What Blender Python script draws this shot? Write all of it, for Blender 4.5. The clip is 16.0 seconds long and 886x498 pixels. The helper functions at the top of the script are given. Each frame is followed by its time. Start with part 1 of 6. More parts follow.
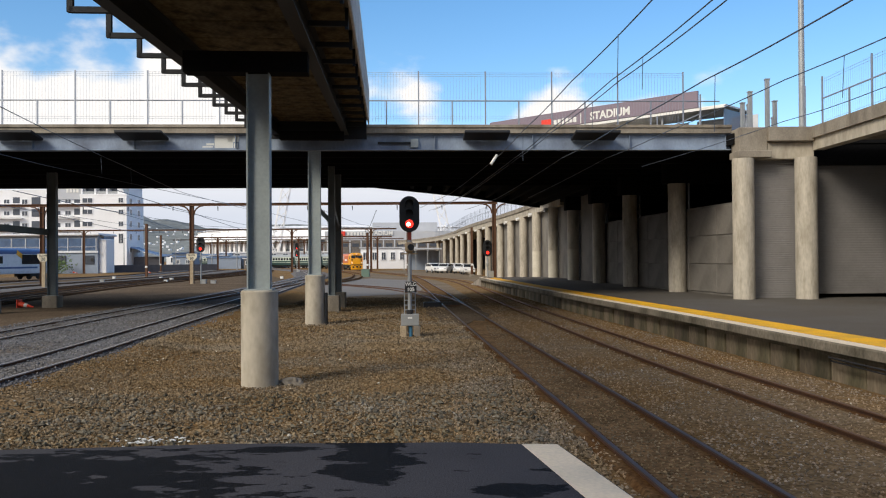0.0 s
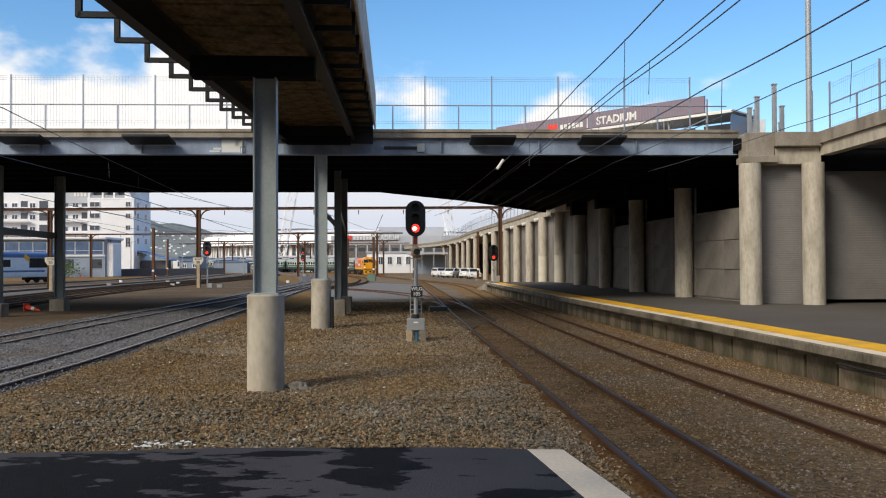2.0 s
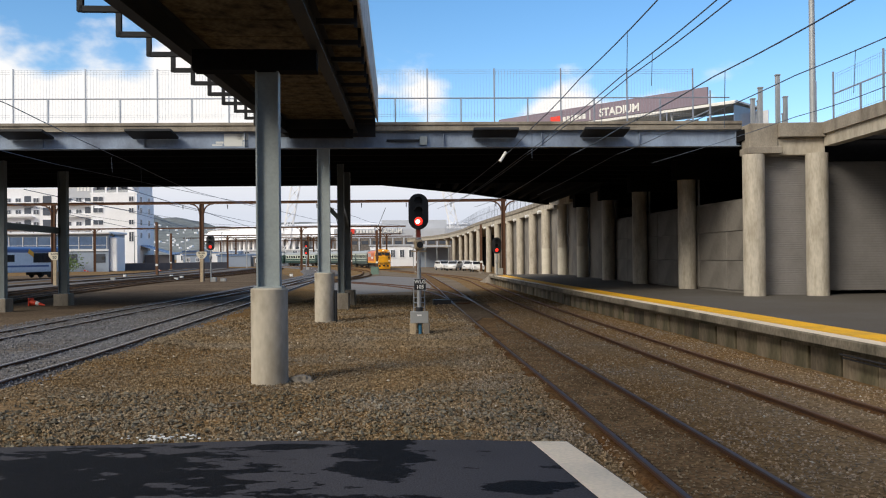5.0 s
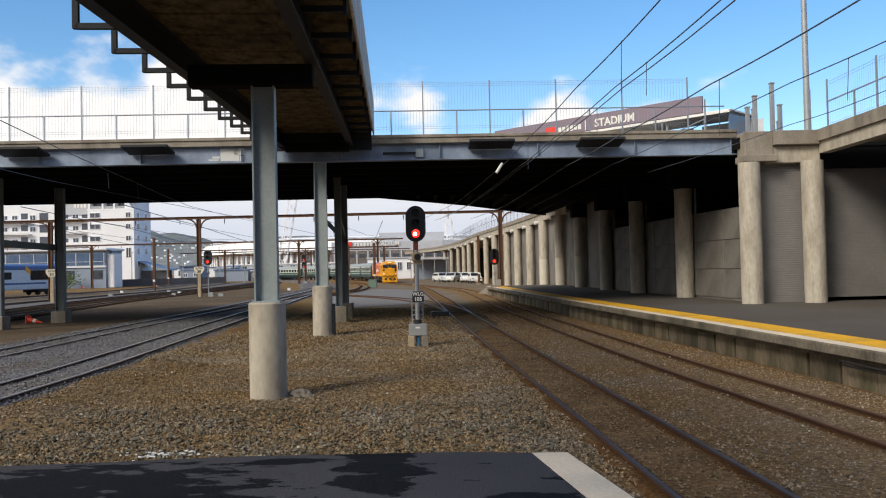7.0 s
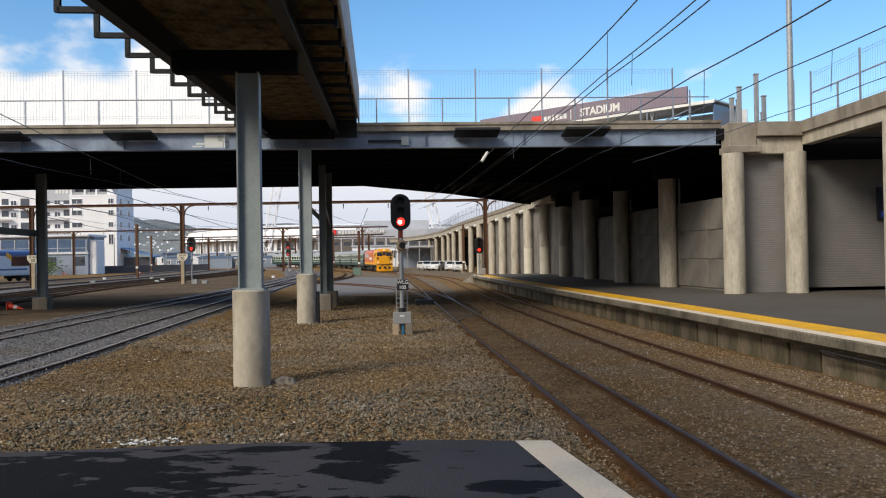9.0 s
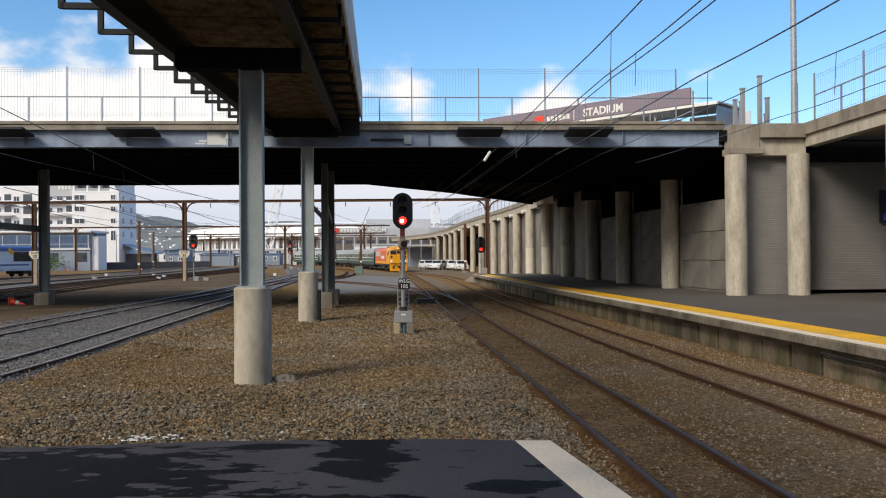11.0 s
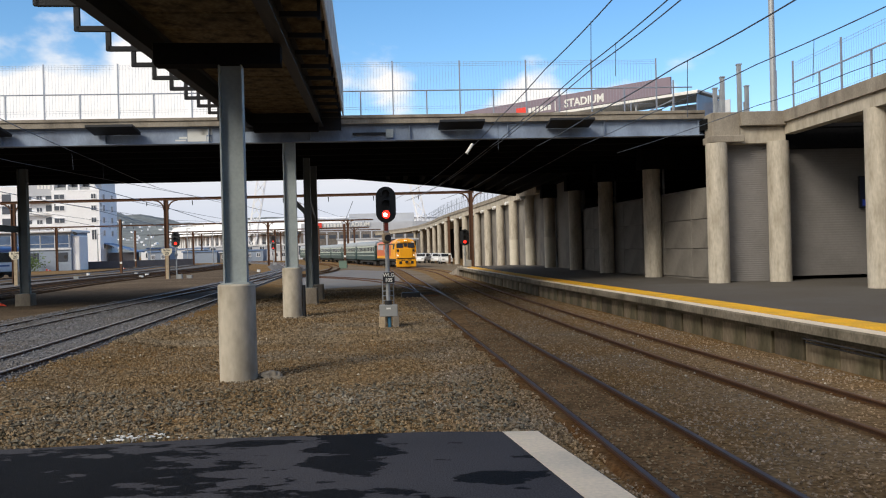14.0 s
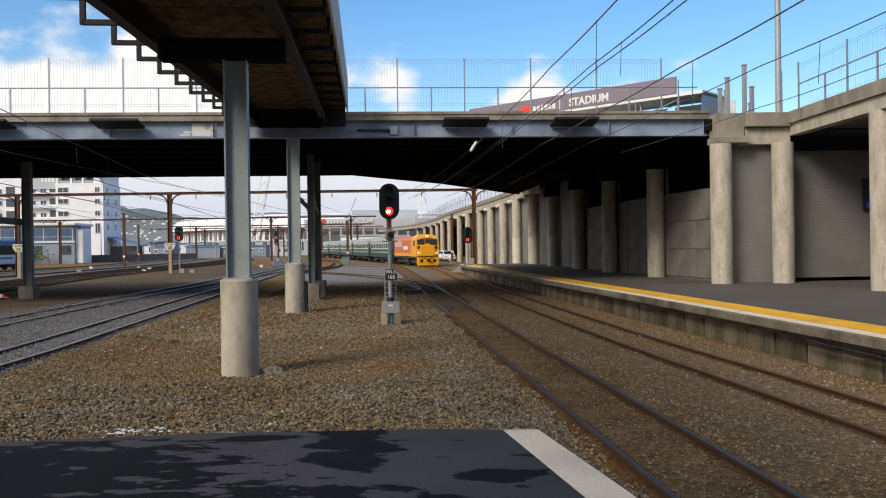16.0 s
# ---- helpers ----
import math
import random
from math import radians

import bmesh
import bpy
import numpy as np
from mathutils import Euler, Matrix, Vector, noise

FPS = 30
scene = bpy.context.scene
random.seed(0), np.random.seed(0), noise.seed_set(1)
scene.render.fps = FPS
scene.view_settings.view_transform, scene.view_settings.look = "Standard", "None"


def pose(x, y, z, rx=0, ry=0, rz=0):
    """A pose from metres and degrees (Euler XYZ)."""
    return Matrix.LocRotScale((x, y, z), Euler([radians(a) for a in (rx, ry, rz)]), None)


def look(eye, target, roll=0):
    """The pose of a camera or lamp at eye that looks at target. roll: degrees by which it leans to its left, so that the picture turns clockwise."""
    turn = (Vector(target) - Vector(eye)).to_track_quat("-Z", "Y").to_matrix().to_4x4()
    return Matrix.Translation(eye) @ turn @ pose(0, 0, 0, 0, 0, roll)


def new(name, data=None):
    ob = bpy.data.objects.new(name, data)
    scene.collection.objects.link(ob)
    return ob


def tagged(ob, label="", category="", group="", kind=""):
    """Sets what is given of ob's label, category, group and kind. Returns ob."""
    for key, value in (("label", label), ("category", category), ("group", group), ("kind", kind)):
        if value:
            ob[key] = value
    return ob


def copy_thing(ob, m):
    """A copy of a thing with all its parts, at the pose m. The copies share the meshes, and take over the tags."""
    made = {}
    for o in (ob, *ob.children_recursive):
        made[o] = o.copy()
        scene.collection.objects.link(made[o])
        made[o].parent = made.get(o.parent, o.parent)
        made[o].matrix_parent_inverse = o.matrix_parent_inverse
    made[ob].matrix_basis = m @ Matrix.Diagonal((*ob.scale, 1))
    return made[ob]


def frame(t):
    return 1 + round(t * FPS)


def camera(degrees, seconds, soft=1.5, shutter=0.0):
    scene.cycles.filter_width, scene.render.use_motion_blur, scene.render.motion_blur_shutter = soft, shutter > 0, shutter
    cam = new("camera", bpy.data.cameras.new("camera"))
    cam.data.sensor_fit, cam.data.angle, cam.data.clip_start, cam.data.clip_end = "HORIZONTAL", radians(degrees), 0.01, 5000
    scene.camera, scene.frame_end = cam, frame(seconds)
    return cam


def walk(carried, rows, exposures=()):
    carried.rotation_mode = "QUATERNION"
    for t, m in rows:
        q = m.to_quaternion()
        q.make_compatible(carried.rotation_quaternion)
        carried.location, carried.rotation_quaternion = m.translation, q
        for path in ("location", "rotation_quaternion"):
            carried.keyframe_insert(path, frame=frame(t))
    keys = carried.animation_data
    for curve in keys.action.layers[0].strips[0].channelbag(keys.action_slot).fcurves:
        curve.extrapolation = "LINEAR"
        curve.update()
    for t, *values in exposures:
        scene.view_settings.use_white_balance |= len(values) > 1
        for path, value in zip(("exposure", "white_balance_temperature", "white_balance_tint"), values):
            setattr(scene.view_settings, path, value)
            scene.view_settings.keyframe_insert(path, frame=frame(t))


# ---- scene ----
EYE = 2.45  # eye above the ballast; rail tops lie at 0.1, platforms at 0.8
cam = camera(56.0, 16.0, soft=1.1)
TURNS = [
    (0, -0.265, 0.644, 0.377),
    (0.5, 0.214, 0.452, 0.695),
    (1, 0.378, 0.491, 0.771),
    (1.5, 0.312, 0.609, -0.045),
    (2, 0.151, 0.961, 0.232),
    (2.5, 0.103, 1.208, 0.412),
    (3, 0.041, 0.906, 0.431),
    (3.5, 0.000, 0.740, 0.200),
    (4, 0.442, 0.496, 0.422),
    (4.2, 0.442, 0.43, 0.42),
    (6.3, 0.41, 1.15, 0.96),
    (6.5, 0.499, 1.458, 1.073),
    (7, 0.210, 1.286, 1.278),
    (7.5, -0.687, 1.180, 1.025),
    (8, -1.147, 1.187, 1.062),
    (8.5, -1.105, 0.661, 1.103),
    (9, -0.840, 0.472, 0.945),
    (9.2, -0.92, 0.51, 0.94),
    (11.3, -0.63, 0.41, 0.36),
    (11.5, -0.516, 0.418, 0.358),
    (12, -0.270, 0.495, 0.450),
    (12.5, -0.419, 0.402, 0.585),
    (13, -1.341, 0.122, 0.641),
    (13.5, -1.739, -0.360, 1.288),
    (14, -1.817, -0.082, 1.500),
    (14.5, -1.996, 0.022, 1.117),
    (15, -1.653, -0.121, 1.486),
    (15.5, -1.352, -0.336, 1.501),
    (16, -1.624, -0.251, 0.827),
]
walk(cam, [(t, pose(0, 0, EYE, 90 + pitch, roll, yaw)) for t, yaw, pitch, roll in TURNS])

# ---- world and sun ----
SUN_FROM = Vector((-0.67, -0.74, 0.0)).normalized()
SUN_UP = 33.0
scene.view_settings.exposure = -0.01


def make_world():
    w = bpy.data.worlds.new("sky")
    scene.world = w
    w.use_nodes = True
    nt = w.node_tree
    n, l = nt.nodes, nt.links
    n.clear()
    out, bg = n.new("ShaderNodeOutputWorld"), n.new("ShaderNodeBackground")
    sky = n.new("ShaderNodeTexSky")
    sky.sky_type, sky.sun_disc = "NISHITA", False
    sky.sun_elevation = radians(SUN_UP)
    sky.sun_rotation = math.atan2(SUN_FROM.x, SUN_FROM.y)
    sky.air_density, sky.dust_density, sky.ozone_density = 1.0, 0.6, 2.0
    tc, sep = n.new("ShaderNodeTexCoord"), n.new("ShaderNodeSeparateXYZ")
    l.new(tc.outputs["Generated"], sep.inputs[0])
    mp = n.new("ShaderNodeMapping")
    mp.inputs["Scale"].default_value = (1.0, 1.0, 1.7)
    mp.inputs["Location"].default_value = (3.1, 0.4, 0.0)
    l.new(tc.outputs["Generated"], mp.inputs[0])
    ns = n.new("ShaderNodeTexNoise")
    ns.inputs["Scale"].default_value, ns.inputs["Detail"].default_value, ns.inputs["Roughness"].default_value = 5.5, 9.0, 0.5
    l.new(mp.outputs[0], ns.inputs[0])
    # more cloud low down, clear blue overhead
    low = n.new("ShaderNodeMapRange")
    for k, v in (("From Min", 0.05), ("From Max", 0.30), ("To Min", 0.59), ("To Max", 0.11)):
        low.inputs[k].default_value = v
    l.new(sep.outputs[2], low.inputs[0])
    # the cloud bank thickens towards the west; the north is clearer
    west = n.new("ShaderNodeMath")
    west.operation, west.inputs[1].default_value = "MULTIPLY_ADD", -0.28
    l.new(sep.outputs[0], west.inputs[0])
    south = n.new("ShaderNodeMath")
    south.operation, south.inputs[1].default_value = "MULTIPLY_ADD", -0.34
    span = n.new("ShaderNodeMath")
    span.operation, span.inputs[1].default_value = "MAXIMUM", -0.1
    l.new(sep.outputs[1], span.inputs[0])
    l.new(span.outputs[0], south.inputs[0])
    l.new(low.outputs[0], south.inputs[2])
    l.new(south.outputs[0], west.inputs[2])
    # two cumulus heads and one clear gap in the bank
    cover = west.outputs[0]
    for aim, reach, gain in (((-0.37, 0.915, 0.16), 0.2, 0.22), ((-0.415, 0.872, 0.262), 0.13, -0.3), ((0.132, 0.971, 0.19), 0.06, 0.14), ((-0.02, 0.98, 0.19), 0.05, 0.1)):
        dist, fall, plus = n.new("ShaderNodeVectorMath"), n.new("ShaderNodeMapRange"), n.new("ShaderNodeMath")
        dist.operation, dist.inputs[1].default_value = "DISTANCE", aim
        l.new(tc.outputs["Generated"], dist.inputs[0])
        fall.inputs["From Min"].default_value, fall.inputs["From Max"].default_value = reach, 0.0
        fall.inputs["To Max"].default_value = gain
        l.new(dist.outputs["Value"], fall.inputs[0])
        plus.operation = "ADD"
        l.new(cover, plus.inputs[0])
        l.new(fall.outputs[0], plus.inputs[1])
        cover = plus.outputs[0]
    add = n.new("ShaderNodeMath")
    add.operation = "ADD"
    l.new(ns.outputs[0], add.inputs[0])
    l.new(cover, add.inputs[1])
    edge = n.new("ShaderNodeMapRange")
    edge.interpolation_type = "SMOOTHSTEP"
    edge.inputs["From Min"].default_value, edge.inputs["From Max"].default_value = 0.52, 0.645
    l.new(add.outputs[0], edge.inputs[0])
    mix = n.new("ShaderNodeMix")
    mix.data_type = "RGBA"
    base = n.new("ShaderNodeMix")
    base.data_type = "RGBA"
    base.inputs[6].default_value, base.inputs[7].default_value = (5.3, 5.6, 6.3, 1), (7.7, 7.5, 7.3, 1)
    high = n.new("ShaderNodeMapRange")
    high.inputs["From Min"].default_value, high.inputs["From Max"].default_value = 0.05, 0.16
    l.new(sep.outputs[2], high.inputs[0])
    l.new(high.outputs[0], base.inputs[0])
    l.new(base.outputs[2], mix.inputs[7])
    l.new(edge.outputs[0], mix.inputs[0])
    hue = n.new("ShaderNodeHueSaturation")
    hue.inputs["Saturation"].default_value, hue.inputs["Value"].default_value = 1.27, 1.32
    l.new(sky.outputs[0], hue.inputs["Color"])
    l.new(hue.outputs[0], mix.inputs[6])
    l.new(mix.outputs[2], bg.inputs[0])
    bg.inputs[1].default_value = 0.138
    l.new(bg.outputs[0], out.inputs[0])


make_world()
sun = new("sun", bpy.data.lights.new("sun", "SUN"))
sun.data.energy, sun.data.angle, sun.data.color = 2.65, radians(20.0), (1.0, 0.91, 0.765)
sun.matrix_world = look((0, 0, 60), Vector((0, 0, 60)) - (SUN_FROM + Vector((0, 0, math.tan(radians(SUN_UP))))))

# ---- materials ----
def mat(name, base, rough=0.7, metal=0.0, var=0.25, scale=3.0, fine=40.0, bump=0.1, dirt=None, dirt_amount=0.45, stretch=(1, 1, 1), spec=0.5, glow=None, island=0.0, each=0.0):
    """Noise at two scales, a stain colour and fine relief, in metres."""
    m = bpy.data.materials.new(name)
    m.use_nodes = True
    nt = m.node_tree
    n, l = nt.nodes, nt.links
    b = n["Principled BSDF"]
    b.inputs["Roughness"].default_value, b.inputs["Metallic"].default_value = rough, metal
    b.inputs["Specular IOR Level"].default_value = spec
    tc, mp = n.new("ShaderNodeTexCoord"), n.new("ShaderNodeMapping")
    mp.inputs["Scale"].default_value = stretch
    l.new(tc.outputs["Object"], mp.inputs[0])
    big, small = n.new("ShaderNodeTexNoise"), n.new("ShaderNodeTexNoise")
    big.inputs["Scale"].default_value, big.inputs["Detail"].default_value = scale, 6
    small.inputs["Scale"].default_value, small.inputs["Detail"].default_value = fine, 3
    l.new(mp.outputs[0], big.inputs[0])
    l.new(mp.outputs[0], small.inputs[0])
    ramp = n.new("ShaderNodeMapRange")
    ramp.inputs["From Min"].default_value, ramp.inputs["From Max"].default_value = 0.42, 0.72
    ramp.inputs["To Max"].default_value = dirt_amount if dirt else 0.0
    l.new(big.outputs[0], ramp.inputs[0])
    mix = n.new("ShaderNodeMix")
    mix.data_type = "RGBA"
    mix.inputs[6].default_value = (*base, 1)
    mix.inputs[7].default_value = (*(dirt or base), 1)
    l.new(ramp.outputs[0], mix.inputs[0])
    tone = n.new("ShaderNodeMapRange")
    tone.inputs["From Min"].default_value, tone.inputs["From Max"].default_value = 0.25, 0.75
    tone.inputs["To Min"].default_value, tone.inputs["To Max"].default_value = 1 - var, 1 + var
    l.new(small.outputs[0], tone.inputs[0])
    mul = n.new("ShaderNodeVectorMath")
    mul.operation = "SCALE"
    l.new(mix.outputs[2], mul.inputs[0])
    last = tone.outputs[0]
    if island:
        geo, isl, m2 = n.new("ShaderNodeNewGeometry"), n.new("ShaderNodeMapRange"), n.new("ShaderNodeMath")
        isl.inputs["To Min"].default_value, isl.inputs["To Max"].default_value = 1 - island, 1 + island
        l.new(geo.outputs["Random Per Island"], isl.inputs[0])
        m2.operation = "MULTIPLY"
        l.new(isl.outputs[0], m2.inputs[0])
        l.new(last, m2.inputs[1])
        last = m2.outputs[0]
    if each:
        info, isl, m2 = n.new("ShaderNodeObjectInfo"), n.new("ShaderNodeMapRange"), n.new("ShaderNodeMath")
        isl.inputs["To Min"].default_value, isl.inputs["To Max"].default_value = 1 - each, 1 + each
        l.new(info.outputs["Random"], isl.inputs[0])
        m2.operation = "MULTIPLY"
        l.new(isl.outputs[0], m2.inputs[0])
        l.new(last, m2.inputs[1])
        last = m2.outputs[0]
    l.new(last, mul.inputs["Scale"])
    l.new(mul.outputs[0], b.inputs["Base Color"])
    if bump:
        bp = n.new("ShaderNodeBump")
        bp.inputs["Strength"].default_value, bp.inputs["Distance"].default_value = min(1.0, bump * 3), 0.02
        l.new(small.outputs[0], bp.inputs["Height"])
        l.new(bp.outputs[0], b.inputs["Normal"])
    if glow:
        b.inputs["Emission Color"].default_value = (*glow[0], 1)
        b.inputs["Emission Strength"].default_value = glow[1]
    return m


BROWN_BALLAST = mat("brown_ballast", (0.2, 0.123, 0.057), 0.95, var=0.55, scale=0.25, fine=16, bump=0.4, dirt=(0.225, 0.17, 0.11), dirt_amount=0.8, spec=0.0)
STONES = mat("ballast_stone", (0.215, 0.156, 0.092), 0.9, var=0.3, scale=0.5, fine=30, bump=0.1, dirt=(0.215, 0.19, 0.153), dirt_amount=0.8, island=0.5, spec=0.0)
OLIVE_STONES = mat("dark_olive_stone", (0.135, 0.118, 0.085), 0.9, var=0.3, scale=0.5, fine=30, bump=0.1, dirt=(0.19, 0.178, 0.155), dirt_amount=0.8, island=0.55, spec=0.0)
PALE_STONES = mat("pale_stone_chip", (0.48, 0.44, 0.37), 0.9, var=0.2, bump=0.05, island=0.4, spec=0.0)
BLUE_STONES = mat("blue_grey_stone", (0.178, 0.178, 0.19), 0.9, var=0.3, scale=0.5, fine=30, bump=0.1, dirt=(0.135, 0.125, 0.115), dirt_amount=0.7, island=0.38, spec=0.0)
GREY_STONES = mat("grey_ballast_stone", (0.32, 0.225, 0.138), 0.9, var=0.3, scale=0.5, fine=30, bump=0.1, dirt=(0.3, 0.275, 0.245), dirt_amount=0.8, island=0.45, spec=0.0)
# oily grit, also taken darker to hold shade on the yard floor
OILY_SHADED_FLOOR = mat("oily_shaded_floor", (0.115, 0.087, 0.064), 0.95, var=0.5, scale=0.22, fine=12, bump=0.3, dirt=(0.175, 0.135, 0.095), dirt_amount=0.75, spec=0.0)
DIRTY_BED = mat("dirt_filled_track_bed", (0.19, 0.12, 0.064), 0.95, var=0.55, scale=0.9, fine=16, bump=0.4, dirt=(0.07, 0.044, 0.025), dirt_amount=0.8, spec=0.0)
OILY_BALLAST = mat("oily_ballast", (0.05, 0.03, 0.018), 0.95, var=0.5, scale=0.6, fine=10, bump=0.3, dirt=(0.08, 0.05, 0.03), dirt_amount=0.6, spec=0.0)
GREY_BALLAST = mat("grey_ballast", (0.15, 0.15, 0.157), 0.95, var=0.5, scale=0.4, fine=14, bump=0.4, dirt=(0.14, 0.11, 0.08), dirt_amount=0.7, spec=0.0)
MOSSY = mat("stained_platform_wall", (0.125, 0.1, 0.066), 0.95, var=0.35, scale=0.8, fine=14, bump=0.15, dirt=(0.03, 0.03, 0.014), dirt_amount=1.0, stretch=(1, 1, 0.5))
WALL_SLAB = mat("stained_wall_slab", (0.165, 0.132, 0.09), 0.95, var=0.35, scale=1.1, fine=12, bump=0.15, dirt=(0.05, 0.05, 0.022), dirt_amount=1.0, stretch=(1, 1, 0.35), each=0.42)
COPING = mat("weathered_coping", (0.2, 0.172, 0.13), 0.95, var=0.3, scale=1.3, fine=16, bump=0.15, dirt=(0.07, 0.062, 0.04), dirt_amount=1.0, stretch=(1, 1, 0.6))
RUST = mat("rusted_steel", (0.12, 0.054, 0.026), 0.75, 0.3, var=0.3, scale=4, fine=50, bump=0.1, dirt=(0.06, 0.04, 0.03))
RAILTOP = mat("worn_rail_head", (0.115, 0.085, 0.078), 0.5, 0.65, var=0.15, scale=2, fine=60, bump=0.01, dirt=(0.1, 0.055, 0.036), dirt_amount=0.8)
PALE_RAILTOP = mat("polished_rail_head", (0.42, 0.4, 0.39), 0.45, 0.4, var=0.1, scale=2, fine=60, bump=0.02, dirt=(0.36, 0.32, 0.3), dirt_amount=0.6)
RUST_STAIN = mat("rust_stained_grit", (0.12, 0.062, 0.027), 0.95, var=0.5, scale=1.2, fine=20, bump=0.3, dirt=(0.15, 0.1, 0.055), dirt_amount=0.9, spec=0.0)
DULL_RAILTOP = mat("dull_rail_head", (0.16, 0.08, 0.036), 0.75, 0.2, var=0.25, scale=2, fine=60, bump=0.02, dirt=(0.1, 0.055, 0.03), dirt_amount=0.6)
SLEEPER = mat("sleeper", (0.15, 0.12, 0.09), 0.9, var=0.3, scale=3, fine=25, bump=0.2, dirt=(0.08, 0.06, 0.05))
CONCRETE = mat("pale_concrete", (0.47, 0.425, 0.35), 0.85, var=0.1, scale=2.4, fine=11, bump=0.04, dirt=(0.27, 0.235, 0.18), dirt_amount=0.95, stretch=(1, 1, 0.45))
COLUMN_CONCRETE = mat("mottled_column_concrete", (0.51, 0.465, 0.39), 0.9, var=0.16, scale=2.6, fine=16, bump=0.06, dirt=(0.24, 0.205, 0.15), dirt_amount=0.7, stretch=(1, 1, 0.3))
OLD_CONCRETE = mat("weathered_concrete", (0.30, 0.265, 0.215), 0.9, var=0.18, scale=1.4, fine=26, bump=0.1, dirt=(0.12, 0.10, 0.08), dirt_amount=0.85, stretch=(1, 1, 0.5))
STEEL_PAINT = mat("grey_green_painted_steel", (0.33, 0.375, 0.39), 0.5, var=0.08, scale=1.5, fine=18, bump=0.02, dirt=(0.2, 0.24, 0.25), dirt_amount=0.5)
# column grey taken darker to hold the shade under the bridge deck
SHADED_STEEL = mat("shade_darkened_steel_paint", (0.13, 0.155, 0.165), 0.55, var=0.1, scale=1.5, fine=18, bump=0.03, dirt=(0.08, 0.09, 0.095))
DARK_STEEL = mat("dark_painted_steel", (0.018, 0.021, 0.027), 0.6, var=0.12, scale=1.5, fine=18, bump=0.03, dirt=(0.03, 0.026, 0.022), spec=0.25)
GIRDER_PAINT = mat("blue_grey_girder_paint", (0.26, 0.325, 0.43), 0.55, var=0.1, scale=0.9, fine=14, bump=0.03, dirt=(0.11, 0.135, 0.19), dirt_amount=0.9, stretch=(1, 1, 0.6))
WHITE_PATCH = mat("white_overpaint", (0.62, 0.63, 0.6), 0.6, var=0.05, bump=0.02)
# near black: dark surface with the deep shade under decks put into its colour
SHADE_BLACK = mat("shade_black", (0.011, 0.011, 0.012), 1.0, var=0.2, scale=0.8, fine=10, bump=0.05, spec=0.05)
PLANK = mat("weathered_timber", (0.15, 0.118, 0.068), 0.85, var=0.4, scale=2.0, fine=9, bump=0.15, dirt=(0.02, 0.015, 0.01), dirt_amount=1.0, stretch=(1.3, 0.9, 1.2), island=0.25, spec=0.15)
FENCE = mat("galvanised_fence", (0.33, 0.36, 0.42), 0.45, 0.6, var=0.08, bump=0)
CREAM_SHEET = mat("pale_grey_sheet", (0.62, 0.6, 0.57), 0.6, var=0.08, scale=2, fine=12, bump=0.03, dirt=(0.3, 0.29, 0.27), dirt_amount=0.7)
SHUTTER = mat("grey_shutter", (0.215, 0.205, 0.2), 0.55, 0.1, var=0.05, scale=0.8, fine=10, bump=0.02, dirt=(0.155, 0.148, 0.142), dirt_amount=0.6)
BLOCK = mat("grey_block", (0.2, 0.185, 0.165), 0.9, var=0.15, scale=0.7, fine=20, bump=0.08, dirt=(0.1, 0.09, 0.08), dirt_amount=0.8)
YELLOW_LINE = mat("yellow_line_paint", (0.88, 0.46, 0.006), 0.7, var=0.15, scale=2, fine=30, bump=0.03, dirt=(0.5, 0.3, 0.05), dirt_amount=0.6)
CREAM_LINE = mat("cream_line_paint", (0.84, 0.7, 0.52), 0.7, var=0.1, scale=2, fine=30, bump=0.03, dirt=(0.5, 0.45, 0.36), dirt_amount=0.5)
PLAT_ASPHALT = mat("worn_asphalt", (0.1, 0.088, 0.075), 0.9, var=0.2, scale=0.5, fine=40, bump=0.06, dirt=(0.115, 0.11, 0.105), dirt_amount=0.7, spec=0.2)
BLACK = mat("black_paint", (0.012, 0.013, 0.016), 0.5, var=0.1, bump=0)
RUBBER = mat("black_rubber", (0.02, 0.02, 0.022), 0.8, var=0.1, bump=0)
WHITE = mat("white_paint", (0.78, 0.78, 0.76), 0.5, var=0.05, scale=1, bump=0, dirt=(0.62, 0.6, 0.56))
CABLE = mat("wire", (0.1, 0.125, 0.165), 0.5, 0.4, var=0.1, bump=0)
RED_LAMP = mat("red_lamp", (0.6, 0.02, 0.01), 0.3, var=0, bump=0, glow=((1.0, 0.025, 0.015), 3.0))
RED_CORE = mat("red_lamp_core", (0.9, 0.5, 0.4), 0.3, var=0, bump=0, glow=((1.0, 0.55, 0.45), 9.0))
LOCO_YELLOW = mat("loco_yellow", (0.86, 0.38, 0.008), 0.4, var=0.05, scale=1, bump=0, dirt=(0.66, 0.33, 0.02), dirt_amount=0.5)
LOCO_RED = mat("loco_orange_red", (0.62, 0.15, 0.05), 0.45, var=0.06, bump=0, dirt=(0.45, 0.13, 0.06))
COACH_GREEN = mat("coach_green", (0.028, 0.06, 0.056), 0.4, var=0.06, bump=0, dirt=(0.018, 0.045, 0.04))
COACH_CREAM = mat("coach_pale_green", (0.52, 0.58, 0.5), 0.4, var=0.05, bump=0)
COACH_ROOF = mat("coach_roof", (0.33, 0.36, 0.38), 0.6, var=0.08, bump=0, dirt=(0.22, 0.24, 0.25))
GLASS = mat("dark_glass", (0.015, 0.018, 0.022), 0.15, var=0, bump=0, spec=0.3)
BOGIE = mat("bogie_black", (0.03, 0.028, 0.026), 0.8, var=0.2, bump=0)


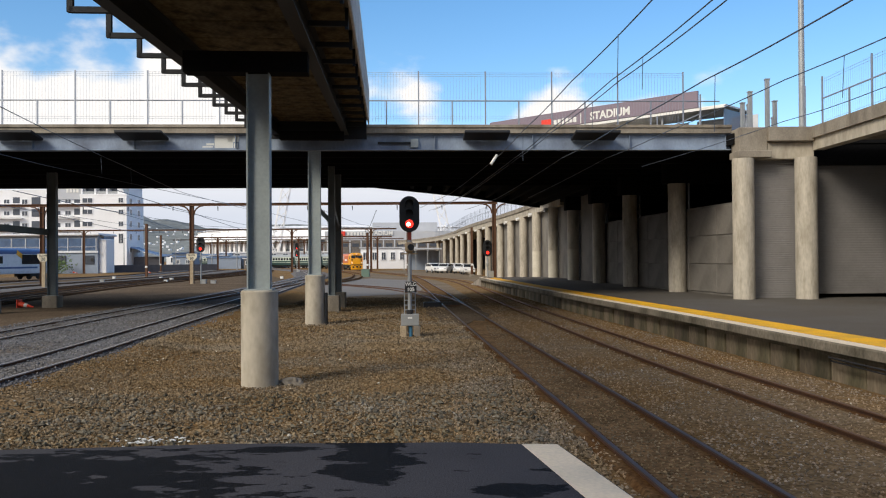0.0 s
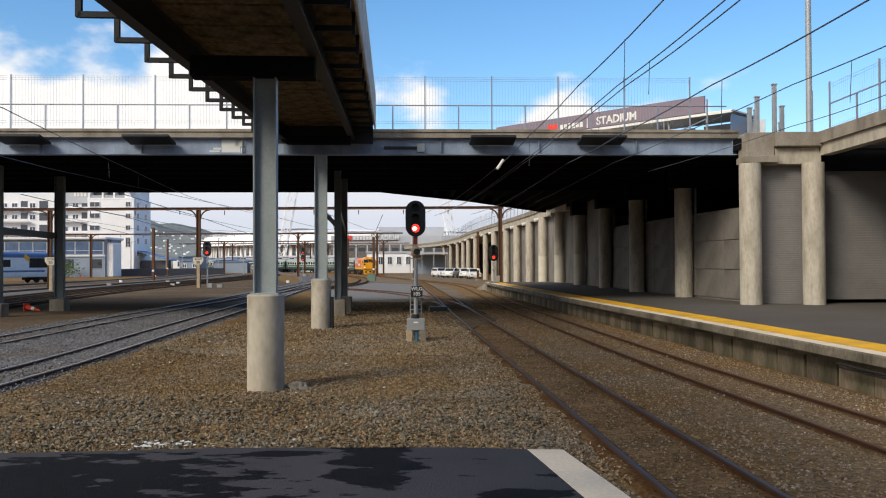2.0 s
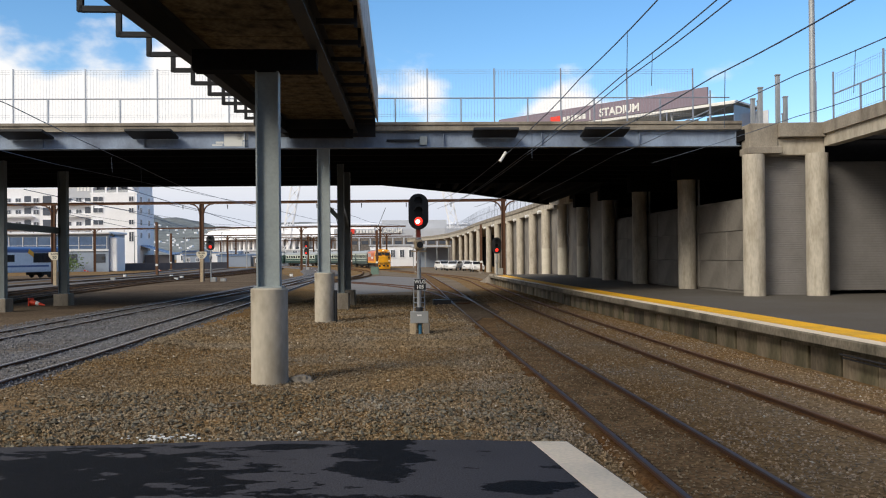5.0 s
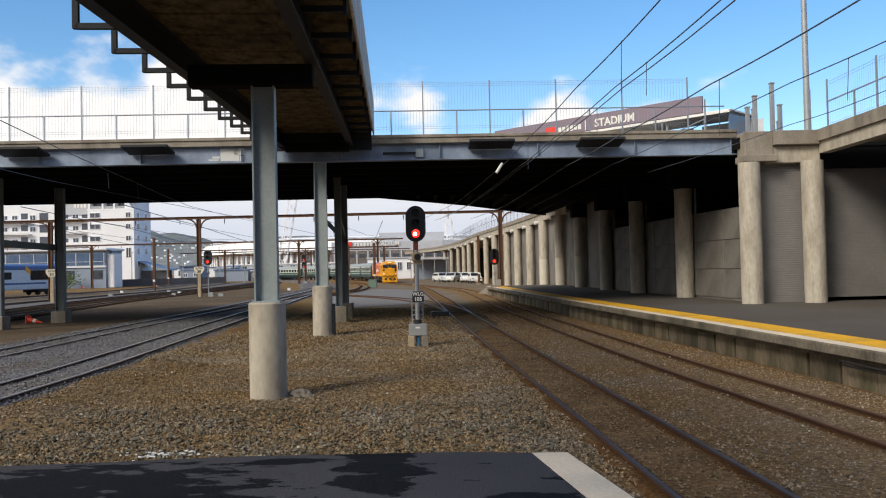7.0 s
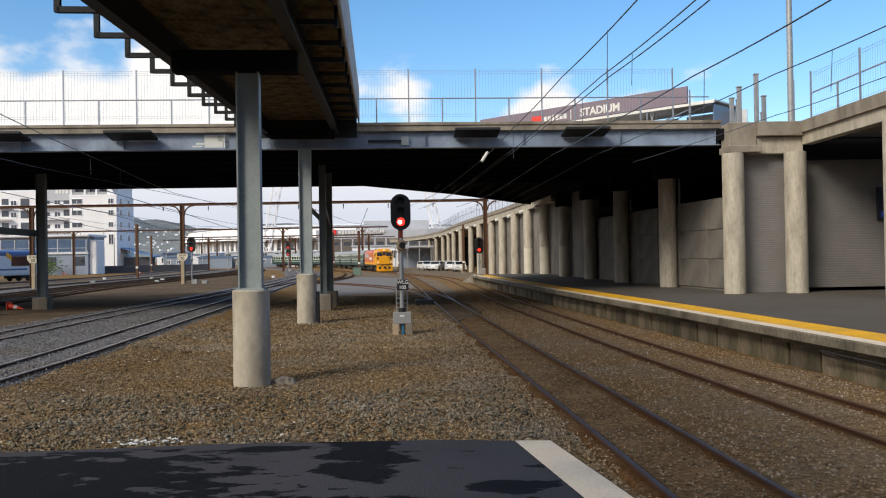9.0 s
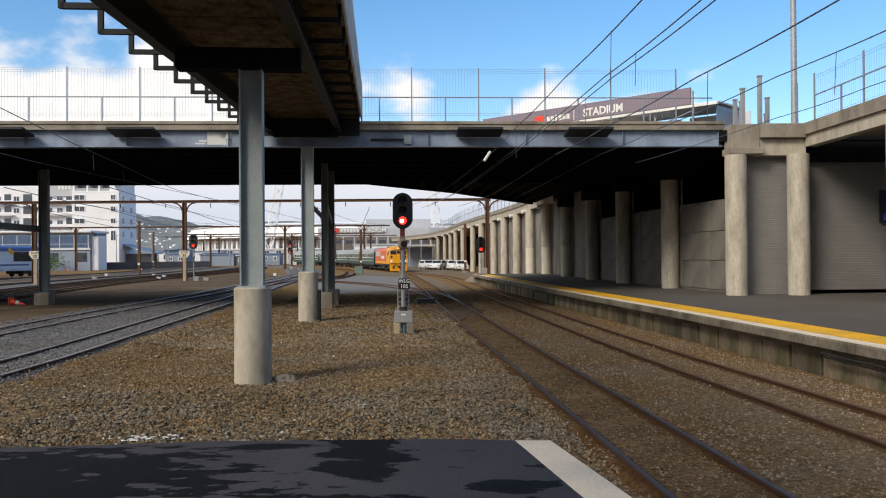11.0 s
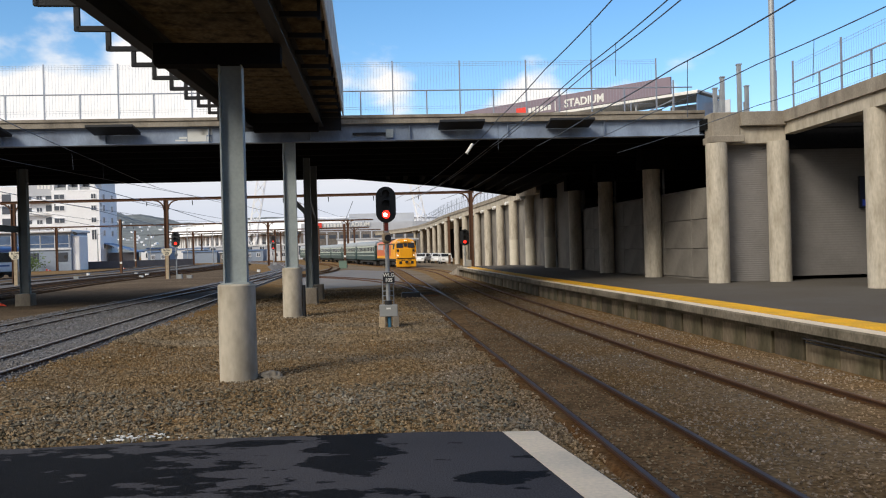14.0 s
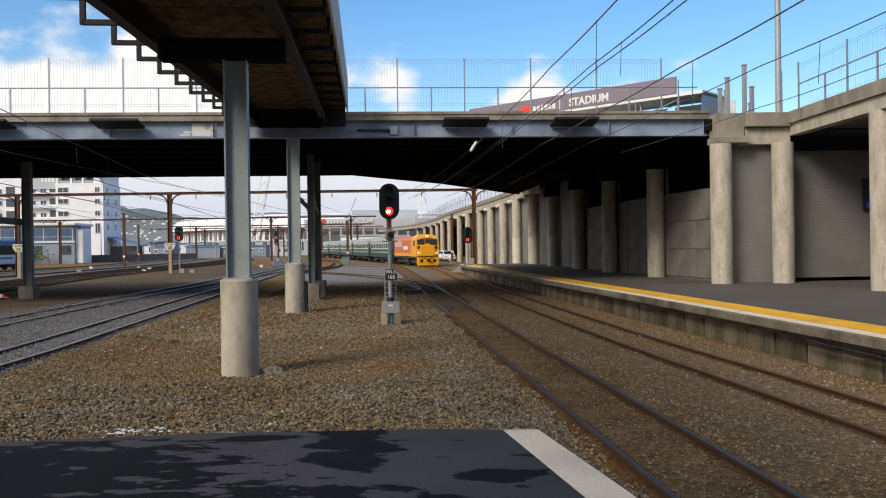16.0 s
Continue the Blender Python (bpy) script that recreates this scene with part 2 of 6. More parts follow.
def asphalt_wet():
    """Dark new asphalt with damp patches that dry out in between."""
    m = mat("dark_asphalt", (0.066, 0.065, 0.073), 0.95, var=0.3, scale=0.9, fine=70, bump=0.12, dirt=(0.05, 0.05, 0.057), dirt_amount=0.6, spec=0.06)
    nt = m.node_tree
    n, l = nt.nodes, nt.links
    b = n["Principled BSDF"]
    tc, mp = n.new("ShaderNodeTexCoord"), n.new("ShaderNodeMapping")
    mp.inputs["Scale"].default_value = (1.3, 2.6, 1)
    mp.inputs["Location"].default_value = (0.35, 0.2, 0)
    l.new(tc.outputs["Object"], mp.inputs[0])
    ns = n.new("ShaderNodeTexNoise")
    ns.inputs["Scale"].default_value, ns.inputs["Detail"].default_value, ns.inputs["Roughness"].default_value = 1.5, 8, 0.62
    l.new(mp.outputs[0], ns.inputs[0])
    # damp areas where water stands: broad ellipses with ragged noisy rims
    pos = n.new("ShaderNodeSeparateXYZ")
    l.new(tc.outputs["Object"], pos.inputs[0])
    level = None
    for cx, cy, rx, ry in ((-3.3, 6.1, 1.95, 1.12), (-0.62, 6.95, 0.42, 0.8), (-1.1, 5.4, 1.0, 0.42), (0.62, 5.95, 0.34, 0.16), (-1.3, 7.25, 0.5, 0.1), (-2.0, 2.5, 3.0, 1.6)):
        terms = []
        for axis, c0, r0 in ((0, cx, rx), (1, cy, ry)):
            a = n.new("ShaderNodeMath")
            a.operation = "SUBTRACT"
            l.new(pos.outputs[axis], a.inputs[0])
            a.inputs[1].default_value = c0
            d = n.new("ShaderNodeMath")
            d.operation = "DIVIDE"
            l.new(a.outputs[0], d.inputs[0])
            d.inputs[1].default_value = r0
            q = n.new("ShaderNodeMath")
            q.operation = "MULTIPLY"
            l.new(d.outputs[0], q.inputs[0])
            l.new(d.outputs[0], q.inputs[1])
            terms.append(q)
        sm = n.new("ShaderNodeMath")
        sm.operation = "ADD"
        l.new(terms[0].outputs[0], sm.inputs[0])
        l.new(terms[1].outputs[0], sm.inputs[1])
        if level is None:
            level = sm.outputs[0]
        else:
            mn = n.new("ShaderNodeMath")
            mn.operation = "MINIMUM"
            l.new(level, mn.inputs[0])
            l.new(sm.outputs[0], mn.inputs[1])
            level = mn.outputs[0]
    cap = n.new("ShaderNodeMath")
    cap.operation, cap.inputs[1].default_value = "MINIMUM", 2.0
    l.new(level, cap.inputs[0])
    add = n.new("ShaderNodeMath")
    add.operation, add.inputs[1].default_value = "MULTIPLY_ADD", 8.0
    l.new(ns.outputs[0], add.inputs[0])
    l.new(cap.outputs[0], add.inputs[2])
    edge = n.new("ShaderNodeMapRange")
    edge.inputs["From Min"].default_value, edge.inputs["From Max"].default_value = 5.06, 4.9
    l.new(add.outputs[0], edge.inputs[0])
    mix, old = n.new("ShaderNodeMix"), b.inputs["Base Color"].links[0].from_socket
    mix.data_type = "RGBA"
    l.new(edge.outputs[0], mix.inputs[0])
    l.new(old, mix.inputs[6])
    sc = n.new("ShaderNodeVectorMath")
    sc.operation = "SCALE"
    sc.inputs["Scale"].default_value = 0.15
    l.new(old, sc.inputs[0])
    l.new(sc.outputs[0], mix.inputs[7])
    l.new(mix.outputs[2], b.inputs["Base Color"])
    r = n.new("ShaderNodeMapRange")
    r.inputs["To Min"].default_value, r.inputs["To Max"].default_value = 0.92, 0.7
    l.new(edge.outputs[0], r.inputs[0])
    l.new(r.outputs[0], b.inputs["Roughness"])
    return m


ASPHALT = asphalt_wet()


# ---- mesh helpers ----
def box(bm, c, s, rz=0.0, rx=0.0, ry=0.0, bevel=0.0):
    m = Matrix.Translation(c) @ Euler((radians(rx), radians(ry), radians(rz))).to_matrix().to_4x4() @ Matrix.Diagonal((*s, 1))
    r = bmesh.ops.create_cube(bm, size=1.0, matrix=m)
    if bevel:
        es = list({e for v in r["verts"] for e in v.link_edges})
        bmesh.ops.bevel(bm, geom=es, offset=bevel, segments=1, affect="EDGES")
    return bm


def rod(bm, a, b, r, r2=None, seg=10):
    a, b = Vector(a), Vector(b)
    d = b - a
    m = Matrix.Translation((a + b) / 2) @ d.to_track_quat("Z", "Y").to_matrix().to_4x4()
    bmesh.ops.create_cone(bm, cap_ends=True, segments=seg, radius1=r, radius2=r if r2 is None else r2, depth=d.length, matrix=m)
    return bm


def bar(bm, a, b, w, h, up=(0, 0, 1)):
    """A square bar of width w and height h from a to b."""
    a, b = Vector(a), Vector(b)
    y = (b - a).normalized()
    x = y.cross(Vector(up)).normalized()
    z = x.cross(y)
    m = Matrix((x, y, z)).transposed().to_4x4()
    m = Matrix.Translation((a + b) / 2) @ m @ Matrix.Diagonal((w, (b - a).length, h, 1))
    bmesh.ops.create_cube(bm, size=1.0, matrix=m)
    return bm


def prism(bm, pts, z0, z1):
    """An upright prism over a plan outline."""
    lo, hi = [bm.verts.new((x, y, z0)) for x, y in pts], [bm.verts.new((x, y, z1)) for x, y in pts]
    n = len(pts)
    bm.faces.new(lo[::-1]), bm.faces.new(hi)
    for i in range(n):
        bm.faces.new((lo[i], lo[(i + 1) % n], hi[(i + 1) % n], hi[i]))
    bmesh.ops.recalc_face_normals(bm, faces=bm.faces)
    return bm


def sweep(bm, pts, profile, cap=True):
    """A profile (sideways, up) swept along a 3D line, kept upright."""
    pts = [Vector(p) for p in pts]
    rings = []
    for i, p in enumerate(pts):
        d = (pts[min(i + 1, len(pts) - 1)] - pts[max(i - 1, 0)]).normalized()
        s = Vector((d.y, -d.x, 0)).normalized()
        rings.append([bm.verts.new(p + s * u + Vector((0, 0, v))) for u, v in profile])
    k = len(profile)
    for a, b in zip(rings, rings[1:]):
        for i in range(k):
            bm.faces.new((a[i], a[(i + 1) % k], b[(i + 1) % k], b[i]))
    if cap:
        bm.faces.new(rings[0][::-1]), bm.faces.new(rings[-1])
    bmesh.ops.recalc_face_normals(bm, faces=bm.faces)
    return bm


def smooth_line(pts, step=2.0):
    """Catmull-Rom through plan points, sampled evenly."""
    p = [Vector((*q[:2], 0)) for q in pts]
    p = [p[0] * 2 - p[1]] + p + [p[-1] * 2 - p[-2]]
    out = []
    for a, b, c, d in zip(p, p[1:], p[2:], p[3:]):
        n = max(2, int((c - b).length / step))
        for i in range(n):
            t = i / n
            out.append(0.5 * (2 * b + (c - a) * t + (2 * a - 5 * b + 4 * c - d) * t * t + (3 * b - a - 3 * c + d) * t ** 3))
    return out + [p[-2]]


def at_y(pts, y):
    """The plan x of a line at a given y."""
    for (x0, y0), (x1, y1) in zip(pts, pts[1:]):
        if y0 <= y <= y1:
            return x0 + (x1 - x0) * (y - y0) / (y1 - y0)
    return pts[0][0] if y < pts[0][1] else pts[-1][0]


def part(name, bm, material, parent=None, label="", smooth=False):
    me = bpy.data.meshes.new(name)
    bm.to_mesh(me)
    bm.free()
    me.materials.append(material)
    if smooth:
        for p in me.polygons:
            p.use_smooth = True
        me.set_sharp_from_angle(angle=radians(40))
    ob = new(name, me)
    ob.parent = parent
    if label:
        tagged(ob, label)
    return ob


def B():
    return bmesh.new()


def thing(name, at=(0, 0, 0), rz=0.0, label="", category="", group=""):
    ob = new(name)
    ob.matrix_basis = pose(*at, 0, 0, rz)
    return tagged(ob, label, category, group)


def setting(name, bm, material, label="", category="", smooth=False):
    return tagged(part(name, bm, material, None, "", smooth), label, category, "", "structure")


# ---- plan lines (x, y) ----
TRACK_MAIN = [(7.2, -60), (4.7, -20), (3.34, 0), (2.87, 8), (2.5, 14), (2.1, 20), (1.72, 26), (1.05, 37.3), (0.45, 48), (-0.1, 58.5), (-0.95, 72), (-2.0, 89), (-3.4, 108)]
TRACK_BRANCH = [(1.05, 37.3), (0.36, 47), (-0.6, 54), (-2.1, 61), (-4.6, 68.5), (-8.0, 75.5), (-12.5, 83)]
TRACK_PLATFORM = [(10.6, -60), (8.2, -20), (6.9, 0), (5.95, 12), (5.25, 20), (4.6, 30), (4.05, 40), (3.6, 50), (3.2, 60), (2.85, 70), (2.55, 78), (1.95, 86), (0.93, 94.8), (-2.4, 110), (-7.2, 131), (-12.9, 157), (-17.6, 178), (-23.0, 196), (-30.5, 213), (-42, 229), (-58, 243), (-80, 257), (-110, 270)]
TRACK_A = [(-8.4, -60), (-8.45, 0), (-8.58, 16), (-8.65, 19), (-8.87, 22.5), (-9.3, 28.5), (-10.25, 42), (-11.6, 60), (-13.6, 84), (-16.6, 110), (-23, 145)]
TRACK_B = [(-12.6, -60), (-12.7, 8), (-13.0, 24.5), (-13.25, 31.5), (-13.5, 41.5), (-13.95, 58), (-15.9, 95), (-19.5, 130), (-30, 175), (-45, 215)]
TRACK_C = [(-22, 32), (-24.0, 45), (-25.6, 56), (-27.8, 77), (-29.2, 119), (-35, 170)]
TRACK_D = [(-25.8, 42), (-28.0, 52.7), (-29.8, 65), (-31.8, 88), (-33.8, 140), (-40, 180)]
TRACK_E = [(-34, 55), (-36, 70), (-36.6, 90), (-38, 120), (-46, 180)]
TRACK_F = [(-42, 65), (-45.3, 85), (-46.2, 100), (-47.7, 131), (-56, 180)]
OPP_EDGE = [(12.4, -60), (10.05, -20), (8.75, 0), (7.68, 14), (7.22, 20), (6.85, 25), (5.75, 38), (4.55, 54), (3.45, 71)]
VIADUCT_NEAR = [(14.75, 2), (14.7, 12), (14.65, 20), (14.6, 27), (14.55, 32.2)]
VIADUCT_EDGE = [(11.6, 32.6), (10.7, 45), (10.0, 60), (9.3, 72), (8.8, 84), (7.9, 96), (6.5, 112), (4.5, 135), (2.3, 170), (-2, 205), (-12, 245)]

TRACK_G = [(-13.4, 46), (-13.0, 60), (-13.4, 80), (-16.0, 112), (-23, 150)]
TRACK_H = [(-13.2, 62), (-11.6, 76), (-10.4, 90), (-10.6, 106), (-13.6, 135), (-20, 165)]

# ---- ground ----
def build_ground():
    xs = [-3000, -800, -300, -120] + [-60 + 3 * i for i in range(15)] + [-16 + 0.5 * i for i in range(36)] + [4 + 3 * i for i in range(10)] + [60, 200, 800, 3000]
    ys = [-3000, -300, -40] + [-8 + 1.5 * i for i in range(90)] + [180, 300, 700, 3000]
    verts, faces = [], []
    for y in ys:
        for x in xs:
            h = 0.0
            if -7.4 < x < 1.2 and 6 < y < 60:
                h = 0.05 * noise.noise(Vector((x * 0.5, y * 0.5, 0))) + 0.02
            # the yard lies a little higher behind the edge of the grey ballast
            k = min(1.0, max(0.0, (at_y(TRACK_A, y) + 2.6 - x) / 1.6)) * min(1.0, max(0.0, (150 - y) / 60))
            verts.append((x, y, h - 0.02 + 0.2 * k * k * (3 - 2 * k)))
    w = len(xs)
    for j in range(len(ys) - 1):
        for i in range(w - 1):
            faces.append((j * w + i, j * w + i + 1, (j + 1) * w + i + 1, (j + 1) * w + i))
    me = bpy.data.meshes.new("ground")
    me.from_pydata(verts, [], faces)
    me.materials.append(BROWN_BALLAST)
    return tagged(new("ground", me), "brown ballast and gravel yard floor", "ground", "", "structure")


build_ground()


def stones(name, x0, x1, y0, y1, count, size, material, label, keep=None, seed=1, z0=0.02):
    """Loose crushed stones scattered on the ground: squashed, jittered octahedra in one mesh."""
    rng = np.random.default_rng(seed)
    base = np.array([(1, 0, 0), (0, 1, 0), (-1, 0, 0), (0, -1, 0), (0, 0, 1), (0, 0, -1)], float)
    tri = np.array([(0, 1, 4), (1, 2, 4), (2, 3, 4), (3, 0, 4), (1, 0, 5), (2, 1, 5), (3, 2, 5), (0, 3, 5)])
    x, y = rng.uniform(x0, x1, count), y0 + (y1 - y0) * rng.uniform(0, 1, count) ** 1.5
    if keep:
        ok = keep(x, y)
        x, y = x[ok], y[ok]
    k = len(x)
    s = size * rng.uniform(0.45, 1.25, (k, 1)) * rng.uniform(0.6, 1.2, (k, 3)) * (1, 1, 0.75)
    v = base[None] * s[:, None] * rng.uniform(0.45, 1.3, (k, 6, 3)) + rng.normal(0, 0.12, (k, 6, 3)) * size
    a = rng.uniform(0, 6.28, k)
    c, sn = np.cos(a)[:, None], np.sin(a)[:, None]
    z = z0 + rng.uniform(-0.2, 0.6, k) * size
    if z0 < 0.1:
        rise = np.clip((np.interp(y, [p[1] for p in TRACK_A], [p[0] for p in TRACK_A]) + 2.6 - x) / 1.6, 0, 1)
        z = z + 0.2 * rise * rise * (3 - 2 * rise)
    v = np.stack([v[..., 0] * c - v[..., 1] * sn + x[:, None], v[..., 0] * sn + v[..., 1] * c + y[:, None], v[..., 2] + z[:, None]], -1)
    f = (tri[None] + 6 * np.arange(k)[:, None, None]).reshape(-1, 3)
    me = bpy.data.meshes.new(name)
    me.from_pydata(v.reshape(-1, 3).tolist(), [], f.tolist())
    me.materials.append(material)
    return tagged(new(name, me), label, "gravel", "", "stuff")


# ---- tracks ----
GAUGE = 1.137
RAIL = [(-0.06, -0.1), (0.06, -0.1), (0.06, -0.085), (0.012, -0.07), (0.012, -0.03), (0.033, -0.022), (0.033, -0.001), (-0.033, -0.001), (-0.033, -0.022), (-0.012, -0.03), (-0.012, -0.07), (-0.06, -0.085)]


def offset_line(line, off):
    out = []
    for i, p in enumerate(line):
        d = (line[min(i + 1, len(line) - 1)] - line[max(i - 1, 0)]).normalized()
        out.append(p + Vector((d.y, -d.x, 0)) * off)
    return out


def build_track(pts, label, top, bed=None, sleepers=(0, 70), z=0.0, bed_width=(1.75, 1.75), stained=False):
    line = smooth_line(pts, 1.5)
    t = thing("railway_track", label=label, category="railway track", group="tracks of the yard")
    for side in (-1, 1):
        edge = offset_line(line, side * GAUGE / 2)
        r = part("rail", sweep(B(), [p + Vector((0, 0, z + 0.1)) for p in edge], RAIL), RUST, t)
        part("rail_head", sweep(B(), [p + Vector((0, 0, z + 0.1)) for p in edge], [(-0.0345, -0.018), (0.0345, -0.018), (0.0345, -0.004), (0.027, 0.002), (-0.027, 0.002), (-0.0345, -0.004)]), top, r, "polished running surface")
        if stained:
            part("rust_stain", sweep(B(), [p + Vector((0, 0, z + 0.03)) for p in edge], [(-0.19, -0.05), (0.19, -0.05), (0.13, 0.0), (-0.13, 0.0)]), RUST_STAIN if stained is True else stained, t, "stained grit along the rail")
    if bed:
        a, b = bed_width
        me = sweep(B(), [p + Vector((0, 0, z)) for p in line], [(-a - 0.5, -0.2), (-a, -0.02), (0.12 - a, 0.025), (b - 0.12, 0.025), (b, -0.02), (b + 0.2, -0.2)])
        tagged(part("ballast_bed", me, bed, t, "crushed stone bed"), kind="stuff")
    sl = bpy.data.meshes.new("sleeper")
    bm = box(B(), (0, 0, 0), (2.1, 0.22, 0.1), bevel=0.012)
    bm.to_mesh(sl)
    bm.free()
    sl.materials.append(SLEEPER)
    run, nxt = 0.0, 0.0
    for a, b in zip(line, line[1:]):
        if sleepers[0] < a.y < sleepers[1] and run >= nxt:
            ob = new("sleeper", sl)
            ob.parent = t
            ob.matrix_basis = pose(a.x, a.y, z - 0.012 + 0.008 * math.sin(run * 7), 0, 0, -math.degrees(math.atan2(b.x - a.x, b.y - a.y)))
            nxt += 0.7
        run += (b - a).length
    return t


build_track(TRACK_MAIN, "rusty narrow gauge track with worn bright rail heads", RAILTOP, DIRTY_BED, (999, 999), 0.0, (0.62, 0.62), True)
build_track(TRACK_BRANCH, "branch track leaving through a turnout", RAILTOP, None, (40, 60))
build_track(TRACK_PLATFORM, "rusty track beside the far platform", DULL_RAILTOP, BROWN_BALLAST, (999, 999), stained=True)
build_track(TRACK_A, "track in fresh grey ballast with bright rail heads", PALE_RAILTOP, GREY_BALLAST, (999, 999), 0.2, (2.4, 0.72))
build_track(TRACK_B, "yard track in grey ballast with bright rail heads", PALE_RAILTOP, GREY_BALLAST, (999, 999), 0.186, (1.6, 2.4))
build_track(TRACK_G, "rusty track curving across the yard", DULL_RAILTOP, None, (999, 999), 0.2, stained=True)
build_track(TRACK_H, "rusty track curving across the yard", DULL_RAILTOP, None, (999, 999), 0.1, stained=True)
build_track(TRACK_C, "dark yard track on brown ballast", DULL_RAILTOP, OILY_BALLAST, (30, 90), 0.27, (1.25, 1.25), OILY_BALLAST)
build_track(TRACK_D, "dark yard track beside a strip of grey ballast", DULL_RAILTOP, OILY_BALLAST, (999, 999), 0.27, (1.25, 1.25), OILY_BALLAST)
build_track(TRACK_E, "rusty yard track further off", DULL_RAILTOP, GREY_BALLAST, (999, 999), 0.2, (3.5, 4.0), OILY_BALLAST)
build_track(TRACK_F, "rusty yard track further off", DULL_RAILTOP, GREY_BALLAST, (999, 999), 0.2, stained=OILY_BALLAST)

# ---- platforms ----
def build_near_platform():
    p = tagged(thing("near_platform"), "dark asphalt platform end with damp patches", "platform", "", "structure")
    top = [(-14, 7.22), (-3.9, 7.32), (-2.9, 7.4), (-1.95, 7.5), (0.1, 7.49), (0.72, 7.4), (1.04, 7.38), (1.32, 5.77), (2.1, 1.0), (2.9, -4.0), (3.5, -30), (-14, -30)]
    part("platform_surface", prism(B(), top, 0.62, 0.8), ASPHALT, p)
    low = [(x * 0.995, y - 0.06 if y > 5 else y) for x, y in top]
    part("platform_wall", prism(B(), low, -0.3, 0.62), OLD_CONCRETE, p, "weathered concrete edge wall")
    strip = [(0.72, 7.385), (1.03, 7.365), (1.31, 5.76), (2.09, 1.0), (2.89, -4.0), (2.57, -4.0), (1.77, 1.0), (0.985, 5.78)]
    part("edge_line", prism(B(), strip, 0.79, 0.804), CREAM_LINE, p, "cream painted edge line")


build_near_platform()


def build_far_platform():
    p = tagged(thing("far_platform"), "far platform with yellow safety line and stained concrete wall", "platform", "", "structure")
    line = smooth_line(OPP_EDGE, 1.5)
    pts = [(q.x + 0.1, q.y) for q in line]
    part("platform_surface", prism(B(), pts + [(20, 74), (60, 74), (60, -60)], 0.6, 0.8), PLAT_ASPHALT, p)
    part("platform_wall", prism(B(), [(q.x + 0.36, q.y - 0.02) for q in line] + [(20, 73.9), (59.9, 73.9), (59.9, -59.9)], -0.3, 0.6), MOSSY, p, "stained concrete platform wall")
    up = [q + Vector((0, 0, 0.8)) for q in line]
    part("coping", sweep(B(), up, [(-0.06, -0.19), (0.5, -0.19), (0.5, 0.002), (-0.04, 0.002), (-0.06, -0.03)]), COPING, p, "overhanging concrete coping")
    part("ledge", sweep(B(), up, [(0.1, -0.3), (0.5, -0.3), (0.5, -0.195), (0.1, -0.195)]), MOSSY, p, "set-back course below the coping")
    for k, (u, v, r) in enumerate(((0.0, -0.33, 0.022), (0.04, -0.39, 0.018))):
        part("cable", sweep(B(), [q + Vector((0, 0, 0.02 * math.sin(q.y * (0.9 + 0.3 * k)))) for q in up if q.y < 16.5], [(u + r * math.cos(a), v + r * math.sin(a)) for a in (0, 1.05, 2.09, 3.14, 4.19, 5.24)]), RUBBER, p, "black cable slung under the coping")
    part("cream_line", sweep(B(), up, [(-0.02, 0.001), (0.33, 0.001), (0.33, 0.006), (-0.02, 0.006)]), CREAM_LINE, p, "cream edge line")
    part("yellow_line", sweep(B(), up, [(0.36, 0.001), (1.18, 0.001), (1.18, 0.007), (0.36, 0.007)]), YELLOW_LINE, p, "broad yellow safety line")
    me = bpy.data.meshes.new("wall_panel")
    bm = box(B(), (0, 0, 0), (0.1, 1.16, 0.62), bevel=0.015)
    bm.to_mesh(me)
    bm.free()
    me.materials.append(WALL_SLAB)
    y = 6.0
    while y < 70:
        x, s = at_y(OPP_EDGE, y), (at_y(OPP_EDGE, y + 0.5) - at_y(OPP_EDGE, y - 0.5))
        ob = new("wall_panel", me)
        ob.parent = p
        ob.matrix_basis = pose(x + 0.3 + 0.02 * math.sin(y * 3.7), y, 0.2, 0, 0, -math.degrees(math.atan(s)))
        y += 1.24
    # the ramp at the far end
    e = line[-1]
    bm = B()
    lo = [(e.x + 0.1, e.y), (20, 74), (19, 80), (e.x - 0.6, e.y + 6)]
    a = [bm.verts.new((x, yy, 0.798 if i < 2 else 0.0)) for i, (x, yy) in enumerate(lo)]
    b = [bm.verts.new((x, yy, -0.2)) for x, yy in lo]
    bm.faces.new(a), bm.faces.new(b[::-1])
    for i in range(4):
        bm.faces.new((a[i], b[i], b[(i + 1) % 4], a[(i + 1) % 4]))
    bmesh.ops.recalc_face_normals(bm, faces=bm.faces)
    part("end_ramp", bm, OLD_CONCRETE, p)


build_far_platform()

# ---- bridge across the tracks ----
BY, BTURN = 33.0, 2.3


